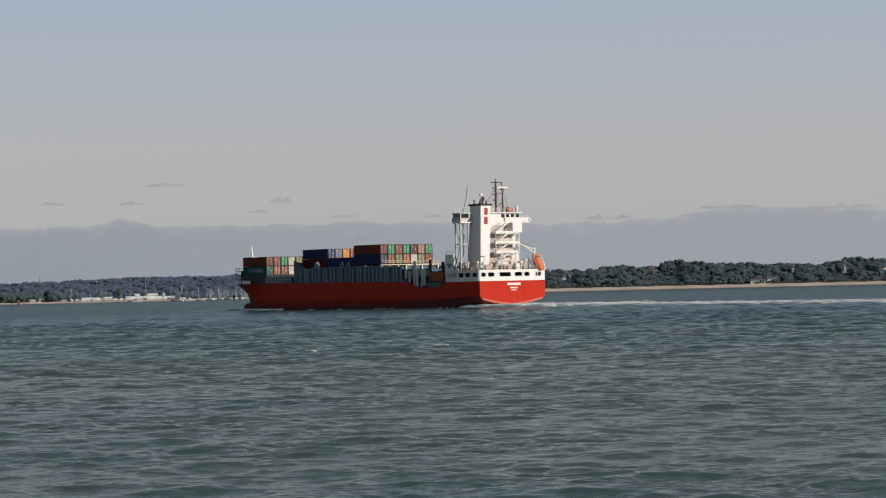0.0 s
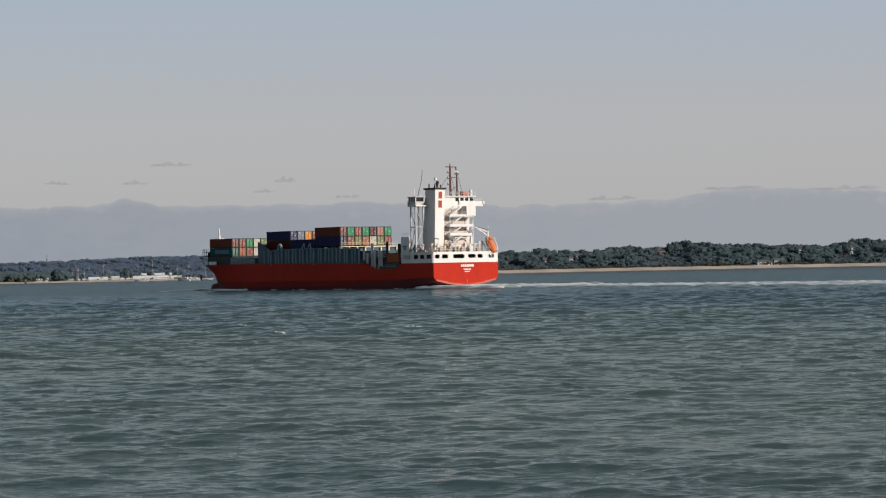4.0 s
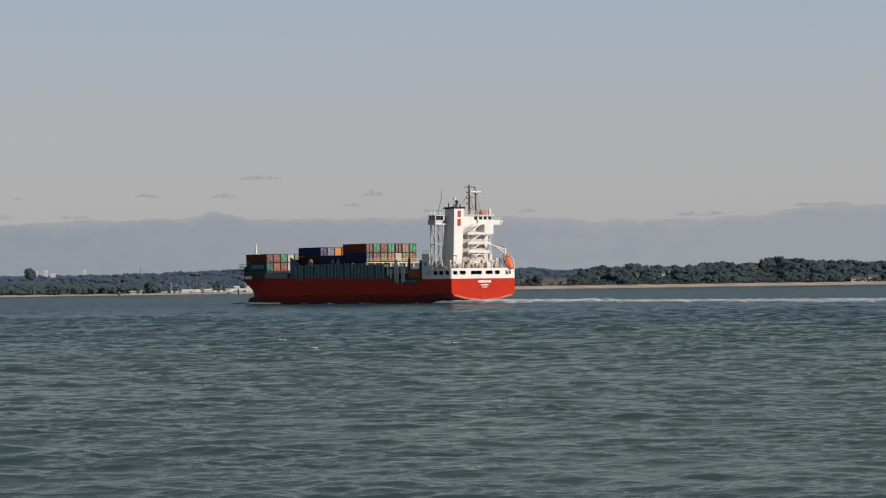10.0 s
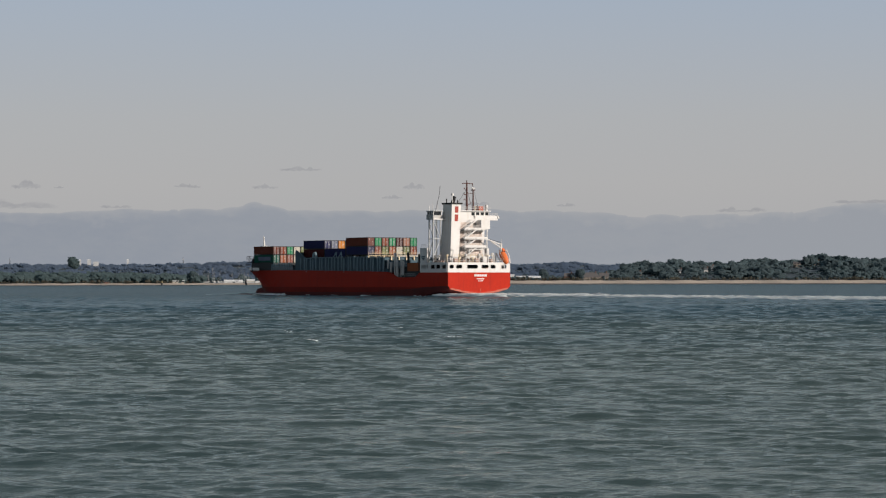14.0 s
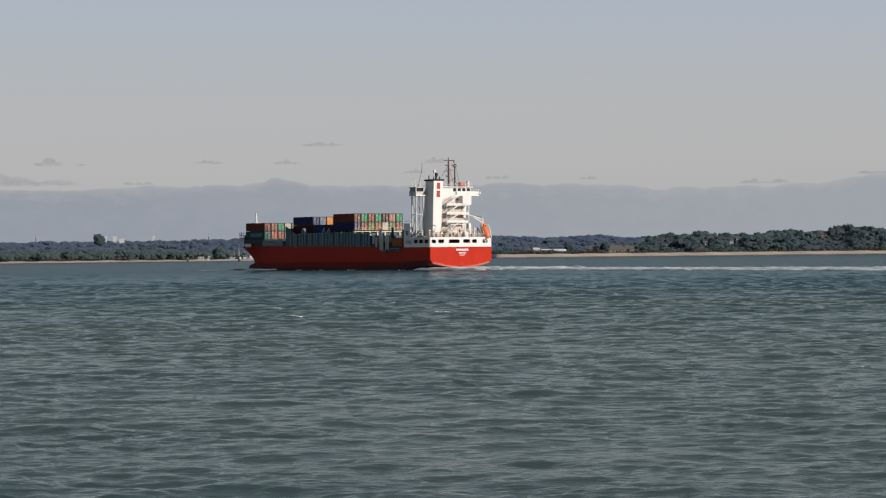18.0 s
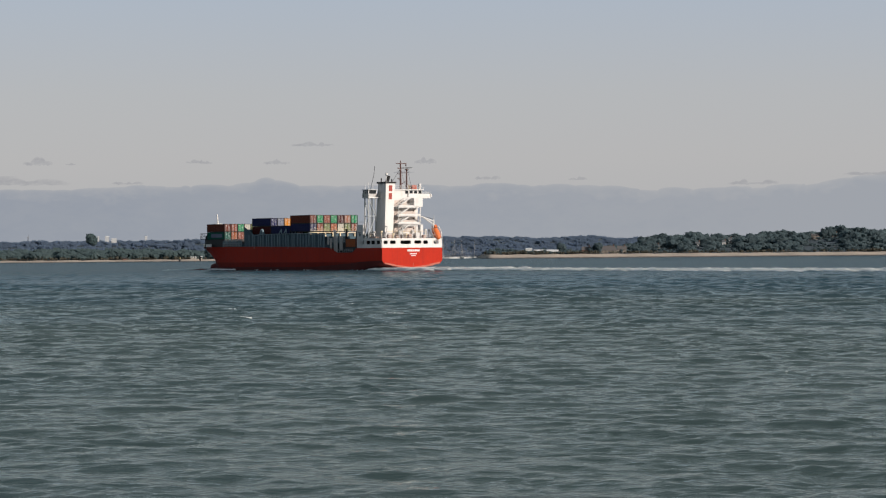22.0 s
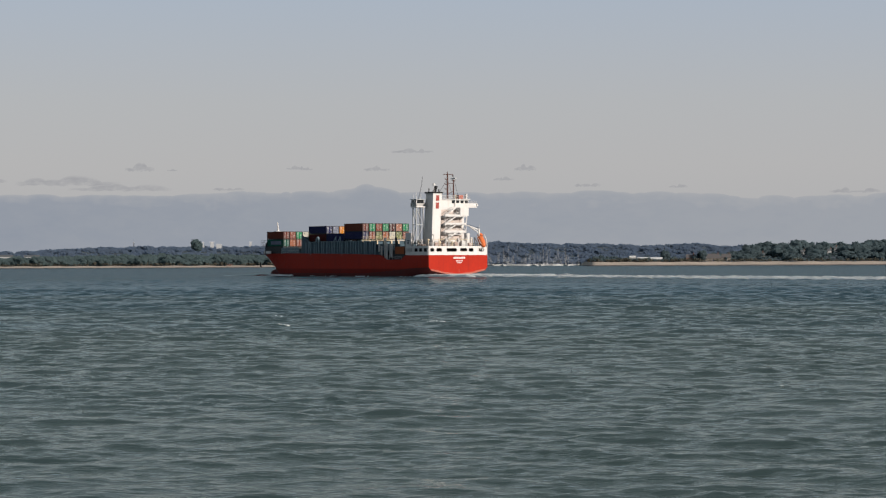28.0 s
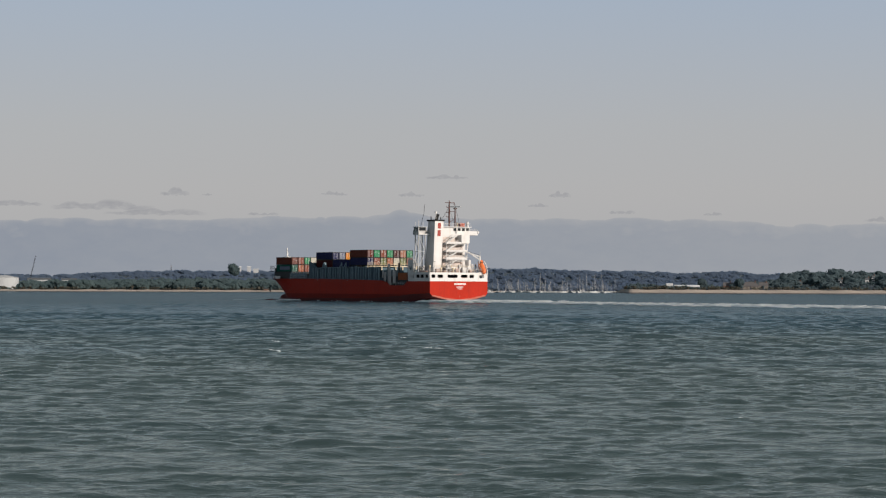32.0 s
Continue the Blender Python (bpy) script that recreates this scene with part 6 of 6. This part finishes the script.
    part("lookout_rail", rail([(113.2, 9.6, 10.4), (115.6, 9.6, 10.4), (115.6, 7.2, 10.4)], 1.8, 0.8, 0.05), M_STEEL, ship)
    bm = bmesh.new()
    rod(bm, (121.0, 0.0, 7.4), (121.0, 0.0, 15.2), 0.45, 0.35, 8)
    rod(bm, (121.0, 0.0, 15.2), (121.5, 0.0, 18.7), 0.34, 0.2, 8)
    rod(bm, (121.0, 0.0, 15.3), (121.0, 0.0, 15.6), 1.5, 1.5, 12)
    part("fore_mast", bm, M_WHITE, ship, "white fore mast with small platform")
    post = None
    for k in range(13):
        if post is None:
            post = part("fore_post", block(-0.16, 0.16, 10.0, 10.3, 7.3, 9.5), M_RIB, ship, "pale lashing post")
            post.location = (86.5, 0, 0)
        else:
            twin(post, (86.5 + k * 1.02, 0, 0.25 * (k % 3)))
            twin(post, (86.5 + k * 1.02, -20.3, 0))
    part("windlass", bars([((119.5, -2.5, 8.2), (119.5, 2.5, 8.2))], 0.7, 10), M_STEEL, ship)
    part("anchor", bars([((118.8, 8.2, 4.6), (119.3, 7.8, 3.2)), ((118.5, 8.3, 3.5), (119.9, 7.4, 3.2))], 0.25, 6), M_STEEL, ship)


build_midship()

# ------------------------------------------------------------------ containers: things that ride on the ship
PAINT = {
    "brown-red": (0.135, 0.036, 0.023), "navy blue": (0.019, 0.023, 0.080), "orange-brown": (0.286, 0.0884, 0.0374), "bright green": (0.014, 0.205, 0.085), "rust red": (0.204, 0.0578, 0.034),
    "dark green": (0.008, 0.085, 0.062), "white": (0.49, 0.462, 0.394), "bright orange": (0.544, 0.204, 0.0204), "grey-blue": (0.136, 0.156, 0.224), "olive green": (0.136, 0.163, 0.0612), "maroon": (0.062, 0.012, 0.012), "salmon": (0.326, 0.15, 0.102),
}
BOX_MAT = {k: surface("container_" + k.replace(" ", "_").replace("-", "_"), v, 0.55, fine=2.0, dirt=(v[0] * 0.5 + 0.02, v[1] * 0.5 + 0.012, v[2] * 0.5 + 0.01), vary=0.14, spec=0.05) for k, v in PAINT.items()}
BL, BW, BH = 12.19, 2.44, 2.59
protos = {}


def container(colour, BL=BL):
    """A box, forty feet long unless told: corrugated sides, corner posts, doors aft with lock rods and a pale stencil panel."""
    e = empty("shipping_container")
    m = BOX_MAT[colour]
    bm = bmesh.new()
    box(bm, 0.16, BL - 0.1, 0.06, BW - 0.06, 0.12, BH - 0.05)
    n = round(BL * 3)
    for y, s in ((0.06, -1), (BW - 0.06, 1)):
        for k in range(n):
            x = 0.2 + (BL - 0.4) * k / n
            w = (BL - 0.4) / n
            v = [bm.verts.new(q) for q in ((x, y, 0.2), (x + w * 0.3, y + s * 0.045, 0.2), (x + w * 0.7, y + s * 0.045, 0.2), (x + w, y, 0.2), (x, y, BH - 0.2), (x + w * 0.3, y + s * 0.045, BH - 0.2), (x + w * 0.7, y + s * 0.045, BH - 0.2), (x + w, y, BH - 0.2))]
            for i in range(3):
                bm.faces.new((v[i], v[i + 1], v[i + 5], v[i + 4]))
    part("body", bm, m, e)
    # frame in black: the shade in the gaps between boxes is put into it
    bm = bmesh.new()
    for x in (0, BL - 0.16):
        for y in (0, BW - 0.16):
            box(bm, x, x + 0.16, y, y + 0.16, 0, BH)
    for y in (0, BW - 0.12):
        box(bm, 0.16, BL - 0.16, y, y + 0.12, 0, 0.16)
        box(bm, 0.16, BL - 0.16, y, y + 0.12, BH - 0.12, BH)
    for x in (0, BL - 0.14):
        box(bm, x, x + 0.14, 0.16, BW - 0.16, 0, 0.14)
        box(bm, x, x + 0.14, 0.16, BW - 0.16, BH - 0.14, BH)
    part("frame", bm, M_BLACK, e, "steel corner posts and rails, black for the shade between boxes")
    for y0, y1 in ((0.18, BW / 2 - 0.02), (BW / 2 + 0.02, BW - 0.18)):
        d = part("door", block(0.05, 0.15, y0, y1, 0.15, BH - 0.15), m, e)
        part("lock_rod", bars([((0.02, y0 + 0.3, 0.1), (0.02, y0 + 0.3, BH - 0.1)), ((0.02, y1 - 0.3, 0.1), (0.02, y1 - 0.3, BH - 0.1))], 0.05, 5), M_GREY, d)
        bm = bmesh.new()
        if y0 > 1:
            for k in range(3):
                box(bm, 0.035, 0.05, y0 + 0.2, y1 - 0.25 - 0.12 * k, 2.1 - k * 0.22, 2.16 - k * 0.22)
        else:
            box(bm, 0.035, 0.05, y0 + 0.35, y1 - 0.35, 1.2, 1.36)
        part("stencil", bm, M_WHITE if colour not in ("white",) else M_STEEL, d, "small unreadable stencil bars")
    return e


cargo = []


def load(colour, s, row, z, extra=""):
    """row 0 is the outer one to port."""
    y = 8.72 - row * 2.515 - BW
    if colour not in protos:
        protos[colour] = container(colour)
        o = protos[colour]
    else:
        o = copy_thing(protos[colour], Matrix())
    tagged(o, ("%s forty-foot shipping container stacked on the ship%s" % (colour, extra)), "shipping container", "containers on deck")
    cargo.append((o, (s, y, z)))
    return o


def stow():
    aft_top = ("brown-red", "bright green", "rust red", "bright green", "maroon", "salmon", "bright green")
    aft_low = ("navy blue", "rust red", "olive green", "orange-brown", "white", "olive green", "rust red")
    for k in range(7):
        load(aft_top[k], 45.1, k, 14.66)
        load(aft_low[k], 45.1, k, 12.05)
    for k in range(7):
        load(("navy blue", "rust red", "olive green", "navy blue", "grey-blue", "rust red", "salmon")[k], 57.4, k, 11.5)
    for k in range(7):
        load(("navy blue", "grey-blue", "bright orange", "rust red", "olive green", "navy blue", "salmon")[k], 69.7, k, 14.1)
        load(("maroon", "navy blue", "rust red", "navy blue", "grey-blue", "rust red", "maroon")[k], 69.7, k, 11.45)
    for k in range(7):
        load(("brown-red", "rust red", "bright green", "white", "olive green", "salmon", "orange-brown")[k], 100.5, k, 12.66)
        o = load(("dark green", "orange-brown", "rust red", "white", "olive green", "orange-brown", "rust red")[k], 100.5, k, 10.02)
        if k == 0:
            part("side_panel", block(1.6, 9.2, BW + 0.02, BW + 0.06, 0.75, 1.95), BOX_MAT["grey-blue"], o, "pale grey-blue painted panel on the side")
            tagged(o, "dark green forty-foot shipping container with pale side panel")
    # a short box on a stand in the after well
    o = tagged(container("orange-brown", 6.06), "orange-brown twenty-foot shipping container in the after well", "shipping container", "containers on deck")
    cargo.append((o, (15.4, 7.9, 6.96)))


stow()


def build_wake():
    rng = np.random.default_rng(17)
    spots = []
    def crest(s):   # half width of the trail
        return 4.5 + 13 * min(1, -s / 150)

    def lift(x, y):
        return 0.18

    for k in range(3000):
        u = rng.random() ** 1.5
        s = -2 - 330 * u
        e = rng.random()
        if e < 0.2:
            y = rng.normal() * crest(s) * 0.25
        elif e < 0.62:
            y = crest(s) * rng.normal(1.0, 0.06)
        else:
            y = -crest(s) * rng.normal(1.0, 0.04)
        if rng.random() < u * 0.5 or math.sin(s * 0.13 + y * 0.3) + rng.normal() * 0.6 < -1.0:
            continue
        spots.append((s, y, rng.uniform(0.25, 0.55) * (1 - 0.45 * u), rng.uniform(0.16, 0.42) * (1.2 - 0.8 * u)))
    for k in range(700):
        q = rng.random() ** 1.4
        spots.append((3 - 36 * q, rng.normal() * (5.0 + 2.5 * q) - 1, rng.uniform(0.3, 0.65), rng.uniform(0.32, 0.62)))
    w = tagged(foam_mesh("ship_wake", spots, 4, 13.0, lift), "long white foam wake trailing behind the ship", "wake")
    spots = []
    for k in range(150):
        s = rng.uniform(0, 1) ** 1.6
        spots.append((121.5 - 34 * s, 1.6 + half_water(121.5 - 34 * s) + rng.uniform(-0.6, 1.0), rng.uniform(0.3, 0.7), rng.uniform(0.2, 0.5)))
    for k in range(44):
        s = rng.choice((8, 12, 41, 58, 74, 101, 113)) + rng.normal() * 2.2
        spots.append((s, half_water(max(s, 2)) + rng.uniform(0.3, 2.5), rng.uniform(0.16, 0.3), rng.uniform(0.08, 0.22)))
    for k in range(40):
        spots.append((rng.uniform(120, 129), rng.normal() * 2.0, rng.uniform(0.2, 0.6), rng.uniform(0.05, 0.25)))
    b = tagged(foam_mesh("bow_wave", spots, 6, 3.0), "thin broken white bow wave along the ship's waterline", "bow wave", kind="stuff")
    # low dark swell that runs out ahead of the bow on the port side
    verts, faces = [], []
    for i in range(40):
        s, y = 124 - i * 0.2, 1.0 + i * 0.6
        for o, h in ((-1.0, -0.2), (-0.45, 0.6), (0, 0.8), (0.7, 0.5), (1.8, -0.2)):
            verts.append((s + o * 0.95, y + o * 0.3, h * (1 - i / 44)))
        if i:
            for j in range(4):
                faces.append(((i - 1) * 5 + j, i * 5 + j, i * 5 + j + 1, (i - 1) * 5 + j + 1))
    sw = tagged(raw("bow_swell", verts, faces, M_SEA, True), "smooth dark swell running out from the bow", "wave")
    return w, b, sw


wake, bow_wave, bow_swell = build_wake()


# ------------------------------------------------------------------ what moves
COURSE = ((52.585, 624.44), (-3.0990, 4.9997))   # transom at 0 s, metres per second
HEADING = 124.24                                  # degrees of the bow from +X
TIMES = (0, 8, 16, 24, 32)


def ship_pose(t):
    (x, y), (u, v) = COURSE
    return pose(x + u * t, y + v * t, 0, 0, 0, HEADING)


def motions():
    rows = [(t, ship_pose(t)) for t in TIMES]
    for ob in (ship, wake, bow_wave, bow_swell):
        walk(ob, rows)
    for ob, at in cargo:
        walk(ob, [(t, m @ Matrix.Translation(at)) for t, m in rows])
    walk(lifeboat, [(t, m @ pose(1.0, -9.2, 11.2, 0, 48, 180)) for t, m in rows])
    # the radar bar goes round once in two and a half seconds
    walk(scanner, [(k * 0.5, pose(5.6, -1.8, 30.45, 0, 0, 8 + k * 72)) for k in range(65)])
    # the wave field runs to the left and a little towards the shore
    for ob in (water, whitecaps):
        walk(ob, [(t, pose(12 - 0.75 * t, 9.6 - 0.6 * t, 0)) for t in TIMES])
    for ob, az, elev in clouds:
        out = []
        for t in TIMES:
            a = az + DRIFT * (t - 16)
            if ob.name.startswith("cloud_bank"):
                out.append((t, pose(0, 0, 0, 0, 0, -a)))
            else:
                r = radians(a)
                out.append((t, pose(4600 * math.sin(r), 4600 * math.cos(r), EYE[2] + 4600 * math.tan(radians(elev)), 0, 0, -a)))
        walk(ob, out)


motions()
